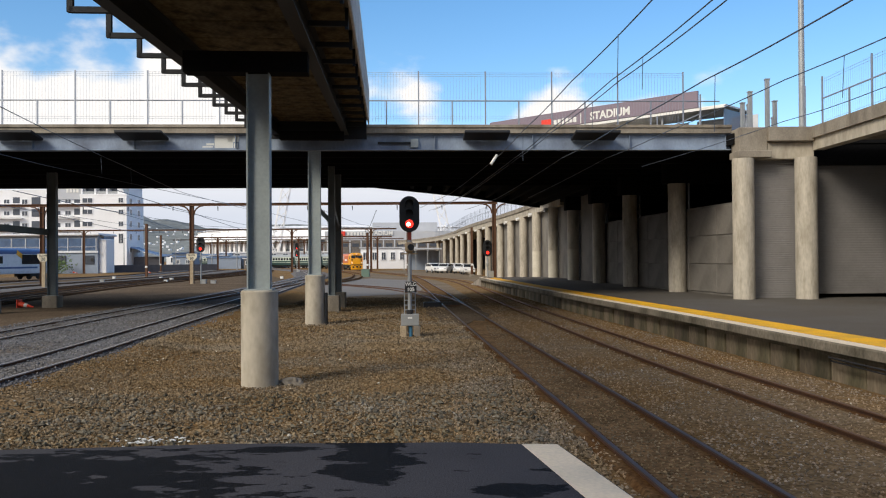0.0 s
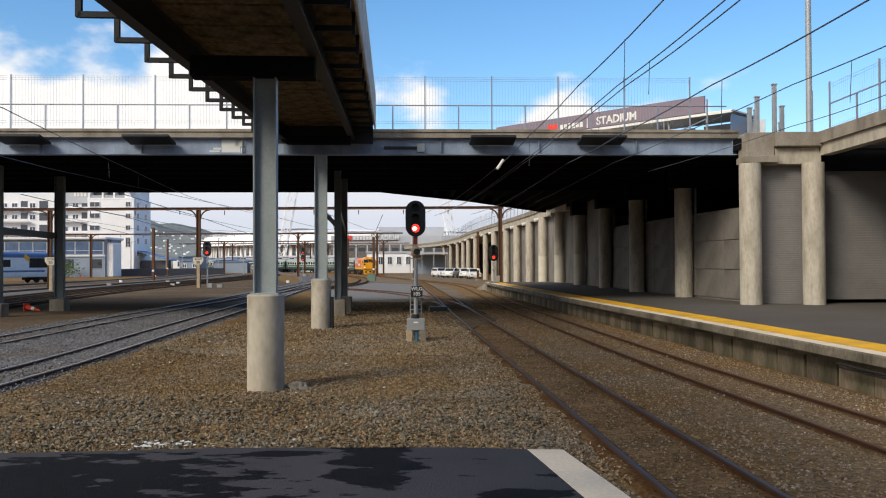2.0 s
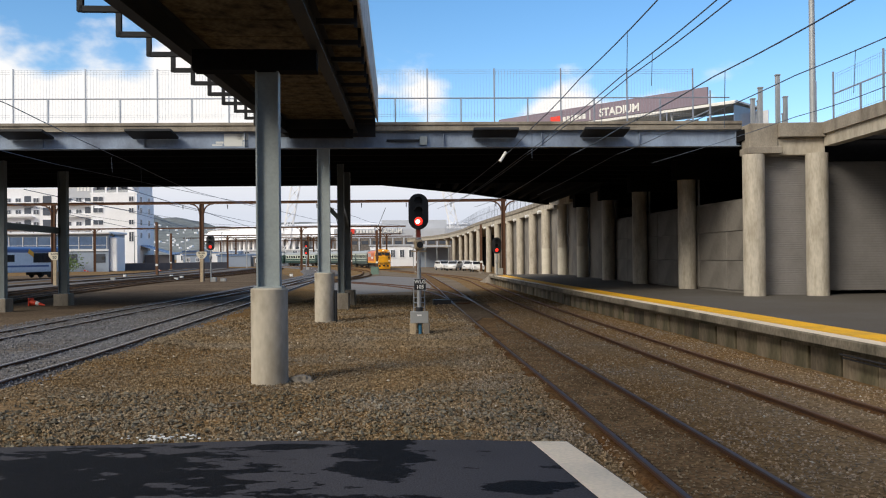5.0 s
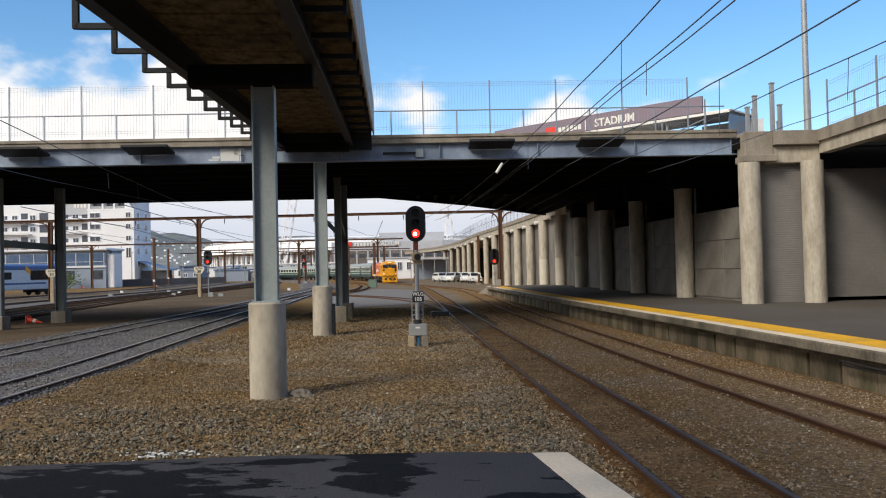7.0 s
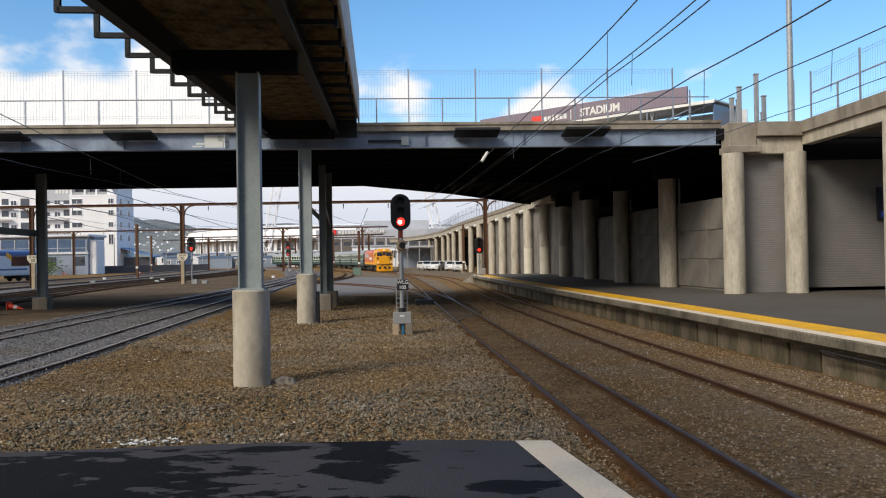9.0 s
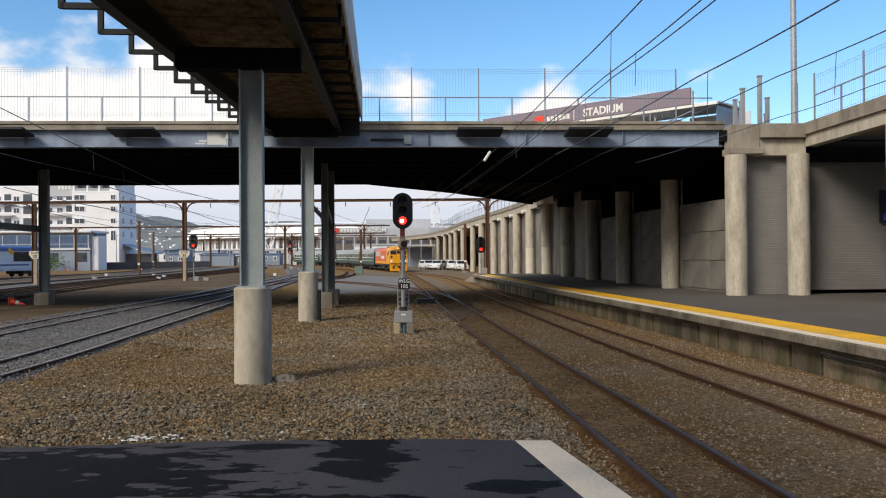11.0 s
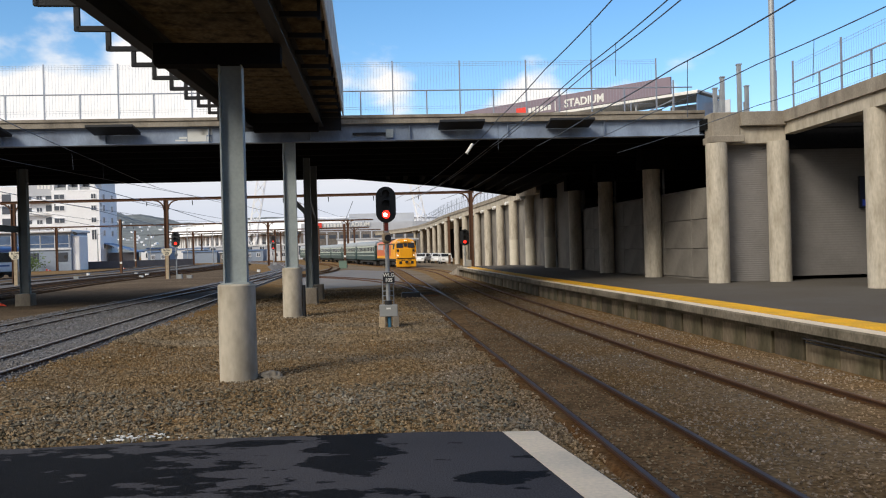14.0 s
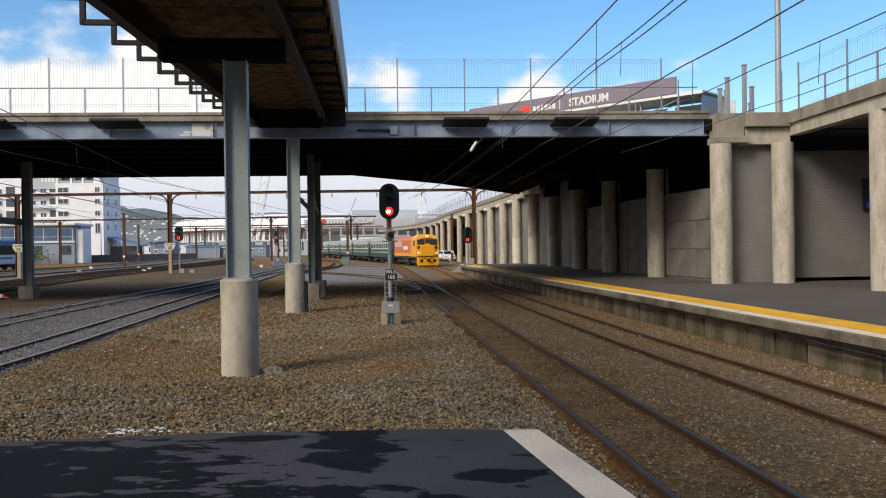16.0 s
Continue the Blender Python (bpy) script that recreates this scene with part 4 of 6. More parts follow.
def lettering(text, size, material, parent, m, name="lettering", extrude=0.004, bold=0.022):
    cu = bpy.data.curves.new(name, "FONT")
    cu.body, cu.size, cu.extrude, cu.align_x, cu.align_y = text, size, extrude, "CENTER", "CENTER"
    cu.resolution_u, cu.offset = 3, bold * size
    tmp = bpy.data.objects.new(name, cu)
    scene.collection.objects.link(tmp)
    me = bpy.data.meshes.new_from_object(tmp.evaluated_get(bpy.context.evaluated_depsgraph_get()))
    bpy.data.objects.remove(tmp)
    me.materials.clear()
    me.materials.append(material)
    ob = new(name, me)
    ob.parent, ob.matrix_basis = parent, m
    return ob


def tube(bm, pts, r, seg=6, flat=1.0):
    """One continuous tube through the points."""
    pts = [Vector(p) for p in pts]
    rings = []
    for i, p in enumerate(pts):
        d = (pts[min(i + 1, len(pts) - 1)] - pts[max(i - 1, 0)]).normalized()
        s = d.cross(Vector((0, 1, 0)) if abs(d.y) < 0.7 else Vector((0, 0, 1))).normalized()
        u = d.cross(s)
        rings.append([bm.verts.new(p + s * r * math.cos(6.2832 * k / seg) + u * r * flat * math.sin(6.2832 * k / seg)) for k in range(seg)])
    for a, b in zip(rings, rings[1:]):
        for i in range(seg):
            bm.faces.new((a[i], a[(i + 1) % seg], b[(i + 1) % seg], b[i]))
    bm.faces.new(rings[0][::-1]), bm.faces.new(rings[-1])
    bmesh.ops.recalc_face_normals(bm, faces=bm.faces)
    return bm


# ---- signals ----
def capsule(bm, w, h, d, y):
    """An upright long-round plate facing -y."""
    pts = []
    r = w / 2
    for i in range(13):
        a = math.pi * i / 12
        pts.append((r * math.cos(a), h / 2 - r + r * math.sin(a)))
    for i in range(13):
        a = math.pi + math.pi * i / 12
        pts.append((r * math.cos(a), -h / 2 + r + r * math.sin(a)))
    f = [bm.verts.new((x, y, z)) for x, z in pts]
    g = [bm.verts.new((x, y + d, z)) for x, z in pts]
    n = len(pts)
    bm.faces.new(f), bm.faces.new(g[::-1])
    for i in range(n):
        bm.faces.new((f[i], g[i], g[(i + 1) % n], f[(i + 1) % n]))
    bmesh.ops.recalc_face_normals(bm, faces=bm.faces)
    return bm


def signal_head(parent, z, s=1.0, lit=0, bright=False):
    head = part("head", capsule(B(), 0.62 * s, 1.12 * s, 0.05, -0.12), BLACK, parent, "black oval backboard")
    head.location = (0, 0, z)
    part("housing", box(B(), (0, 0.02, 0), (0.34 * s, 0.22, 0.9 * s), bevel=0.03), BLACK, head)
    for k, dz in enumerate((-0.3, 0.02, 0.34)):
        bm = B()
        # hood: an open half tube
        for i in range(12):
            a0, a1 = math.radians(-30 + 20 * i), math.radians(-30 + 20 * (i + 1))
            q = [(0.13 * s * math.cos(a), yy, dz * s + 0.13 * s * math.sin(a)) for a, yy in ((a0, -0.12), (a1, -0.12), (a1, -0.34), (a0, -0.34))]
            bm.faces.new([bm.verts.new(p) for p in q])
        hood = part("hood", bm, BLACK, head)
        so = hood.modifiers.new("thick", "SOLIDIFY")
        so.thickness = 0.008
        if k == lit:
            lens = part("lit_lens", rod(B(), (0, -0.12, dz * s), (0, -0.15, dz * s), (0.125 if bright else 0.1) * s, seg=24), RED_LAMP, head, "glowing red lens")
            if bright:
                part("bulb", rod(B(), (-0.025, -0.15, (dz - 0.015) * s), (-0.025, -0.156, (dz - 0.015) * s), 0.062 * s, seg=20), RED_CORE, lens)
        else:
            part("lens", rod(B(), (0, -0.12, dz * s), (0, -0.14, dz * s), 0.1 * s, seg=20), BLACK, head)
    return head


def main_signal():
    g = thing("railway_signal", (-0.92, 25.95, 0), 2, "grey signal mast with a black oval head showing red", "signal", "signals")
    part("mast", rod(B(), (0, 0, 0.15), (0, 0, 3.4), 0.065, seg=16), GALV, g, smooth=True)
    signal_head(g, 3.83, bright=True)
    part("collar", box(B(), (0, 0, 3.17), (0.12, 0.13, 0.28)), mat("signal_red_brown", (0.3, 0.05, 0.03), 0.6, var=0.1, bump=0), g, "dark red collar")
    sub = part("subsidiary_lamp", box(B(), (0, -0.05, 2.8), (0.28, 0.2, 0.34), bevel=0.06), TIMBER, g, "small ochre lamp housing")
    part("lens", rod(B(), (0.04, -0.15, 2.8), (0.04, -0.24, 2.8), 0.1, seg=20), BLACK, sub)
    part("bracket_plate", box(B(), (0, 0, 2.6), (0.5, 0.12, 0.04)), TIMBER, sub)
    plate = part("number_board", box(B(), (0.03, -0.09, 1.57), (0.36, 0.02, 0.33), bevel=0.005), BLACK, g, "black board with white letters")
    lettering("WLG", 0.155, WHITE, plate, pose(0.03, -0.103, 1.65, 90))
    lettering("105", 0.16, WHITE, plate, pose(0.03, -0.103, 1.49, 90))
    for z in (0.85, 1.0, 1.15):
        part("ladder_rung", box(B(), (0.0, 0.1, z), (0.36, 0.03, 0.03)), GALV, g)
    for x in (-0.17, 0.17):
        part("ladder_side", box(B(), (x, 0.12, 1.05), (0.03, 0.04, 0.8)), GALV, g)
    part("boot", rod(B(), (0, 0, 0.72), (0, 0, 0.86), 0.11, seg=16), RUBBER, g)
    part("equipment_box", box(B(), (0, -0.02, 0.55), (0.56, 0.34, 0.36), bevel=0.015), GREY_BOX, g, "grey metal equipment box")
    part("label_plate", box(B(), (0, -0.193, 0.62), (0.14, 0.004, 0.05)), WHITE, g)
    part("conduit", rod(B(), (0.02, -0.05, 0.0), (0.02, -0.05, 0.4), 0.06), mat("blue_pipe", (0.04, 0.16, 0.28), 0.5, var=0.1, bump=0), g)
    for x, mm in ((-0.2, TIMBER), (0.22, OLD_CONCRETE)):
        part("footing", box(B(), (x, -0.02, 0.12), (0.2, 0.34, 0.5), bevel=0.02), mm, g)


main_signal()


def plain_signal(x, y, z0, top, s, label):
    g = thing("railway_signal", (x, y, z0), 0, label, "signal", "signals")
    part("mast", rod(B(), (0, 0, 0), (0, 0, top - 0.6 * s), 0.07, seg=12), GALV, g)
    signal_head(g, top, s)
    part("subsidiary_lamp", box(B(), (0, -0.05, top - 1.1 * s), (0.25, 0.2, 0.3), bevel=0.05), GREY_BOX, g)
    part("equipment_box", box(B(), (0.3, 0, 0.3), (0.4, 0.4, 0.6), bevel=0.02), GREY_BOX, g)
    part("footing", box(B(), (0, 0, -0.05), (0.7, 0.7, 0.3), bevel=0.02), OLD_CONCRETE, g)
    return g


plain_signal(-22.7, 79.5, 0, 3.9, 1.3, "yard signal with a black head showing red")
plain_signal(3.95, 68.0, 0.8, 2.45, 1.2, "platform end signal showing red")
far_signal = plain_signal(-25.6, 150.0, 0, 4.75, 1.1, "distant yard signal with two red lamps above each other")
signal_head(far_signal, 3.5, 1.1)


# ---- catenary portals and poles ----
def portal(y, posts, top, x0, x1, zs=None):
    p = thing("catenary_portal", (0, y, 0), 0, "rust-red riveted catenary portal over the tracks", "portal", "portals")
    bm = B()
    box(bm, ((x0 + x1) / 2, 0, top + 0.22), (x1 - x0, 0.25, 0.04))
    box(bm, ((x0 + x1) / 2, 0, top + 0.0), (x1 - x0, 0.25, 0.04))
    box(bm, ((x0 + x1) / 2, 0, top + 0.11), (x1 - x0, 0.04, 0.2))
    part("beam", bm, RUST, p, "rusty steel beam")
    for i, x in enumerate(posts):
        z0 = zs[i] if zs else 0.0
        bm = B()
        for dx in (-0.17, 0.17):
            box(bm, (x + dx, 0, (z0 + top) / 2), (0.05, 0.3, top - z0))
        box(bm, (x, 0, (z0 + top) / 2), (0.32, 0.03, top - z0))
        part("post", bm, RUST, p, "rusty steel post")
        for sx in (-1, 1):
            bm = tube(B(), [(x + sx * (0.2 + 0.9 * (1 - math.cos(math.pi / 12 * k))), 0, top - 0.9 + 0.9 * math.sin(math.pi / 12 * k)) for k in range(7)], 0.07, 6, 1.6)
            part("knee", bm, RUST, p)
    x = x0 + 1.5
    while x < x1:
        part("insulator", rod(B(), (x, 0, top - 0.08), (x, 0, top - 0.5), 0.05, 0.03, seg=8), DARK_STEEL, p)
        x += 4.3
    return p


portal(80.0, (-38.0, -23.7, 5.3), 7.65, -70, 5.6, (0, 0, 0))
portal(157.0, (-66.8, -27.7, -12.8), 8.0, -110, -8)
portal(235.0, (-60, -38.0, -20.0), 8.0, -75, -10)


portal(196.0, (-52.0, -33.0, -14.5), 7.6, -58, -11)
portal(285.0, (-78, -58, -40.0), 8.0, -85, -30)


def rust_pole(x, y, h, label, r=0.16):
    p = thing("catenary_pole", (x, y, 0), 0, label, "pole", "catenary poles")
    part("shaft", box(B(), (0, 0, h / 2), (2 * r, 2 * r, h), bevel=0.02), RUST, p)
    part("footing", box(B(), (0, 0, 0.1), (0.7, 0.7, 0.4), bevel=0.03), OLD_CONCRETE, p)
    part("band", box(B(), (0, -r - 0.005, 1.6), (0.3, 0.02, 0.25)), WHITE, p)
    return p


rust_pole(-38.2, 109.0, 7.2, "weathered steel catenary pole")
rust_pole(-72.0, 178.0, 7.5, "weathered steel catenary pole")
rust_pole(4.4, 112.0, 6.6, "weathered steel catenary pole")
rust_pole(-10.3, 120.0, 6.2, "rusty steel catenary pole in the yard")
rust_pole(-4.4, 117.0, 6.6, "rusty catenary pole beside the line")
rust_pole(-12.8, 150.0, 7.2, "rusty steel catenary pole in the yard")


def speed_board(x, y):
    p = thing("speed_board", (x, y, 0), 3, "cream slow speed board on a timber post", "sign", "speed boards")
    k = 0.62
    part("post", box(B(), (0, 0, 1.3), (0.3, 0.25, 2.6), bevel=0.02), TIMBER, p)
    bm = B()
    pts = [(k * a, k * b) for a, b in ((-0.78, 0.5), (0.78, 0.5), (0.78, -0.05), (0.4, -0.55), (-0.4, -0.55), (-0.78, -0.05))]
    f = [bm.verts.new((a, -0.16, 2.75 + b)) for a, b in pts]
    g = [bm.verts.new((a, -0.13, 2.75 + b)) for a, b in pts]
    bm.faces.new(f), bm.faces.new(g[::-1])
    for i in range(6):
        bm.faces.new((f[i], g[i], g[(i + 1) % 6], f[(i + 1) % 6]))
    bmesh.ops.recalc_face_normals(bm, faces=bm.faces)
    s = part("board", bm, CREAM_SIGN, p, "cream shield-shaped board")
    lettering("SLOW", 0.23, BLACK, s, pose(0, -0.167, 2.9, 90))
    lettering("20", 0.36, BLACK, s, pose(0, -0.167, 2.6, 90))


speed_board(-23.4, 79.0)
speed_board(-33.6, 71.0)
p = thing("yard_notice", (-7.52, 60.0, 0), 0, "narrow white notice board with dark marks on a post", "sign")
part("post", box(B(), (0, 0.04, 1.2), (0.07, 0.07, 2.4)), GALV, p)
q = part("board", box(B(), (0, -0.02, 2.4), (0.3, 0.03, 1.0), bevel=0.005), WHITE, p, "white notice board")
for k in range(3):
    part("mark_bar", box(B(), (0.02 - 0.02 * k, -0.038, 2.68 - 0.28 * k), (0.15, 0.006, 0.14)), BLACK, q)

rust_pole(-26.6, 128.0, 7.6, "rusty steel catenary pole in the yard")
rust_pole(-31.0, 140.0, 7.4, "rusty steel catenary pole in the yard")
rust_pole(-19.2, 165.0, 7.4, "rusty steel catenary pole in the yard")
rust_pole(-55.0, 165.0, 7.4, "rusty steel catenary pole in the yard")
for x, y, h in ((-86, 204, 8.5), (-74, 196, 7.8), (-69, 206, 8.2), (-60, 190, 7.4), (-55, 202, 8.8), (-47, 194, 7.6), (-42, 206, 8.4)):
    p = thing("yard_mast", (x, y, 0), 0, "slim grey lamp mast far across the yard", "pole", "yard masts")
    part("shaft", rod(B(), (0, 0, 0), (0, 0, h), 0.13, 0.08, seg=10), GALV, p)
    part("bracket", bar(B(), (0, 0, h - 0.2), (1.1, 0, h), 0.1, 0.1), GALV, p)
for x, y in ((-33, 99), (-29.5, 92), (-40.5, 104), (-22.0, 103), (-18.5, 98), (-27.5, 84)):
    k = thing("white_marker", (x, y, 0.15), 0, "small white lineside marker box", "marker", "lineside markers")
    part("case", box(B(), (0, 0, 0.16), (0.36, 0.3, 0.34), bevel=0.03), WHITE, k)
    part("lid", box(B(), (0, 0, 0.34), (0.4, 0.34, 0.04)), GREY_BOX, k)

# ---- overhead wires ----
def wire(pts, r=0.013, drops=(), label="black overhead contact wire"):
    w = thing("overhead_wire", label=label, category="wire", group="overhead wires")
    way = [Vector(pts[0])]
    for a, b in zip(pts, pts[1:]):
        for i in range(1, 7):
            way.append(Vector(a).lerp(Vector(b), i / 6) - Vector((0, 0, 0.04 * math.sin(math.pi * i / 6))))
    bm = tube(B(), way, r)
    part("strand", bm, CABLE, w)
    for p, ln in drops:
        d = part("dropper", rod(B(), p, (p[0], p[1] + 0.1, p[2] - ln), r * 0.6, seg=5), CABLE, w)
    return w


wire([(4.75, -4, 6.9), (3.65, 13.5, 6.8), (3.22, 20, 6.7), (2.75, 27, 6.58), (2.29, 33.5, 6.45), (0.7, 48, 6.2), (-2.6, 80, 7.0)], drops=(((3.48, 16.0, 6.75), 1.0), ((2.75, 27, 6.5), 0.9)))
wire([(6.0, -4, 6.9), (4.68, 13.5, 6.8), (4.16, 20, 6.7), (3.59, 27, 6.58), (3.03, 33.5, 6.45), (1.4, 52, 6.3), (-1, 80, 7.0)], drops=(((4.35, 17.6, 6.72), 0.7),))
wire([(6.4, -4, 6.9), (4.93, 13.5, 6.8), (4.37, 20, 6.7), (3.76, 27, 6.58), (3.17, 33.5, 6.45), (1.7, 50, 6.3), (-0.5, 80, 7.1)], drops=(((4.17, 22.4, 6.64), 0.7),))
wire([(8.8, -4, 6.9), (7.08, 13.5, 6.8), (6.42, 20, 6.7), (5.67, 27, 6.58), (4.95, 33.5, 6.45), (3.7, 52, 6.2), (2.5, 80, 7.1)], r=0.016, drops=(((6.48, 19.4, 6.68), 1.3),))
wire([(10.8, -2, 6.9), (9.08, 13.5, 6.8), (8.36, 20, 6.7), (7.56, 27, 6.58), (6.77, 33.5, 6.45), (5.6, 52, 6.2)], drops=(((8.63, 17.6, 6.72), 0.9),))
wire([(10.7, 4, 6.25), (9.95, 18.7, 6.2), (9.5, 22.7, 6.15), (8.2, 33.5, 6.1)], r=0.01)
wire([(-10.2, 4, 6.6), (-11.7, 22, 6.6), (-13.5, 36, 6.5), (-15, 49, 6.4), (-17.5, 80, 7.1)], drops=(((-13.2, 32.6, 6.45), 0.6), ((-13.0, 35.2, 6.4), 0.8)))
wire([(-13.0, 4, 5.9), (-14.2, 30, 5.9), (-16.0, 80, 7.0)], r=0.012)
for x0, x1 in ((-24, -31), (-31, -41), (-38, -50), (-11, -20), (-17, -30), (-6, -14)):
    wire([(x0, 80, 7.1), ((x0 + x1) / 2, 118, 6.6), (x1, 157, 7.6)], r=0.03, label="dark overhead wire across the yard")
for x0, x1 in ((-28, -26), (-35, -33), (-42, -44), (-20, -14), (-13, -9)):
    wire([(x0, 80, 7.9), ((x0 + x1) / 2, 118, 7.3), (x1, 157, 8.3)], r=0.022, label="thin overhead wire across the yard")
for x0, x1 in ((-24, -19), (-31, -25), (-38, -30), (-44, -38)):
    wire([(x0, 80, 7.1), (x1, 49, 6.6)], r=0.025, label="dark overhead wire across the yard")

w = bpy.data.objects["overhead_wire"]
part("insulator", rod(B(), (2.05, 32.6, 6.12), (2.3, 32.7, 6.5), 0.06, seg=12), WHITE, w, "white ribbed insulator")


# ---- rail tops on the viaduct ----
def viaduct_fence():
    f = thing("viaduct_fence", label="galvanised post and rail fence on the viaduct parapet", category="fence")
    near = [p for p in smooth_line(VIADUCT_NEAR, 0.3)[::-1] if p.y < 31.7]
    far = [p for p in smooth_line(VIADUCT_EDGE, 0.5) if 36 < p.y < 200]
    for seg, step, foot in ((near, 1.75, 7.44), (far, 2.6, 7.67)):
        run, k, tops = 0.0, 0, []
        for a, b in zip(seg, seg[1:]):
            if run >= k * step:
                h = 1.85 if k % 2 == 0 else 1.0
                q = part("fence_post", box(B(), (a.x + 0.08, a.y, foot + h / 2), (0.055, 0.055, h)), FENCE, f)
                part("foot_plate", box(B(), (a.x + 0.08, a.y, foot + 0.02), (0.14, 0.14, 0.03)), FENCE, q)
                tops.append(a)
                k += 1
            run += (b - a).length
        part("rail", sweep(B(), [Vector((p.x + 0.08, p.y, foot + 1.0)) for p in tops], [(-0.022, -0.022), (0.022, -0.022), (0.022, 0.022), (-0.022, 0.022)]), FENCE, f)
    bm = B()
    for i in range(90):
        y = 31.6 - 0.15 * i
        box(bm, (at_y(VIADUCT_NEAR, y) + 0.1, y, 8.34), (0.004, 0.004, 1.8))
    for z in (7.6, 9.1, 9.2):
        box(bm, (14.72, 25.0, z), (0.007, 13.2, 0.007))
    part("mesh_panel", bm, FENCE, f, "fine welded mesh")
    part("corner_post", box(B(), (14.5, 32.8, 8.3), (0.055, 0.055, 1.75)), FENCE, f)
    bm = B()
    far = [p for p in smooth_line(VIADUCT_EDGE, 0.45) if 45 < p.y < 200]
    for p in far:
        box(bm, (p.x + 0.1, p.y, 8.6), (0.012, 0.012, 1.8))
    part("mesh_panel", bm, FENCE, f)


viaduct_fence()
p = thing("lamp_pole", (14.6, 33.3, 7.2), 0, "tall slim grey lamp pole on the viaduct", "pole")
part("shaft", rod(B(), (0, 0, 0), (0, 0, 9), 0.13, 0.1, seg=14), GALV, p, smooth=True)
for x, y, h in ((12.85, 34.2, 1.3), (13.05, 35.6, 1.1), (13.72, 34.6, 1.9), (13.7, 36.6, 1.2), (14.6, 36.0, 1.25), (14.95, 37.0, 0.7)):
    p = thing("gate_post", (x, y, 7.2), 0, "stout grey gate post on the bridge end", "post", "gate posts")
    part("post", box(B(), (0, 0, 0.4 + h / 2), (0.16, 0.16, h + 0.6), bevel=0.01), GALV, p)
    part("cap", box(B(), (0, 0, 0.72 + h), (0.2, 0.2, 0.05)), GALV, p)

# ---- signboard and shelter on the bridge ----
def shelter():
    a, b = Vector((13.0, 41.5, 0)), Vector((3.2, 51.0, 0))
    d = (b - a).normalized()
    ang = math.degrees(math.atan2(d.y, d.x)) - 180
    s = thing("shelter_sign", (*((a + b) / 2).xy, 7.6), ang, "mauve-grey stadium signboard on a walkway shelter", "signboard")
    L = (b - a).length
    part("board", box(B(), (0, 0, 2.72), (L, 0.12, 0.85), bevel=0.01), SIGN_BACK, s, "mauve-grey fascia board")
    part("fascia", box(B(), (1.3, 0.05, 2.2), (L + 0.2, 0.2, 0.14), bevel=0.01), WHITE, s, "pale roof edge")
    part("roof", box(B(), (1.3, 1.6, 2.27), (L + 0.2, 3.1, 0.08)), WHITE, s, "white shelter roof")
    x = -L / 2 + 1.0
    while x < L / 2:
        part("post", box(B(), (x, 0.3, 1.1), (0.09, 0.09, 2.2)), GALV, s)
        x += 2.1
    for x in (0.2, 2.2, 4.2, 6.2, 8.0):
        part("glass_panel", box(B(), (x, 2.6, 1.3), (1.5, 0.04, 1.5)), EMU_WHITE, s, "pale glazed panel")
    part("end_panel", box(B(), (L / 2 + 1.2, 1.6, 1.2), (0.05, 2.6, 1.9)), BLUE_GLASS, s, "blue glazed end panel")
    part("logo_block", box(B(), (-2.5, -0.07, 2.6), (0.75, 0.02, 0.42)), SIGN_RED, s, "red logo block")
    for k, (w, h) in enumerate(((0.2, 0.26), (0.2, 0.28), (0.14, 0.34), (0.22, 0.3), (0.2, 0.26), (0.2, 0.28))):
        part("word_bar", box(B(), (-1.9 + k * 0.27, -0.07, 2.58), (w, 0.02, h)), WHITE, s)
    part("divider", box(B(), (-0.15, -0.07, 2.6), (0.05, 0.02, 0.55)), WHITE, s)
    t = lettering("STADIUM", 0.6, WHITE, s, pose(1.72, -0.075, 2.62, 90), bold=0.03)


shelter()

# ---- poster on the cladding ----
p = thing("poster_case", (18.3, 32.98, 4.25), 1, "dark framed poster with bright blots on the cladding", "poster")
part("frame", box(B(), (0, 0, 0), (0.95, 0.08, 1.3), bevel=0.01), BLACK, p)
part("sheet", box(B(), (0, -0.045, 0), (0.85, 0.01, 1.2)), POSTER_A, p)
part("picture", box(B(), (0.15, -0.053, 0.0), (0.4, 0.006, 0.4), ry=20), POSTER_B, p)
part("picture", box(B(), (0.22, -0.058, -0.3), (0.4, 0.006, 0.2), ry=-15), POSTER_C, p)
part("picture", box(B(), (-0.1, -0.055, -0.42), (0.5, 0.006, 0.25)), POSTER_D, p)

# ---- yard things ----
def cone(x, y, rz):
    c = thing("traffic_cone", (x, y, 0.27), rz, "orange traffic cone lying on its side", "cone")
    part("base", box(B(), (-0.35, 0, 0.12), (0.05, 0.4, 0.4), bevel=0.01), ORANGE, c)
    bm = rod(B(), (-0.34, 0, 0.12), (0.4, 0, -0.04), 0.15, 0.03, seg=16)
    part("cone_body", bm, ORANGE, c, smooth=True)
    part("reflective_band", rod(B(), (-0.05, 0, 0.06), (0.1, 0, 0.025), 0.106, 0.085, seg=16), WHITE, c)


cone(-20.0, 40.4, -10)
cone(-65.4, 150, 20)
cone(-52.2, 150, -15)
p = thing("point_machine", (-0.35, 41.5, 0), 5, "low black point machine beside the turnout", "point machine")
part("case", box(B(), (0, 0, 0.14), (0.9, 0.45, 0.28), bevel=0.03), BLACK, p)
part("rod", rod(B(), (0.4, 0, 0.08), (1.4, 0, 0.08), 0.03), RUST, p)
GREEN_BOX = mat("green_cabinet_paint", (0.13, 0.2, 0.16), 0.6, var=0.1, bump=0.02)
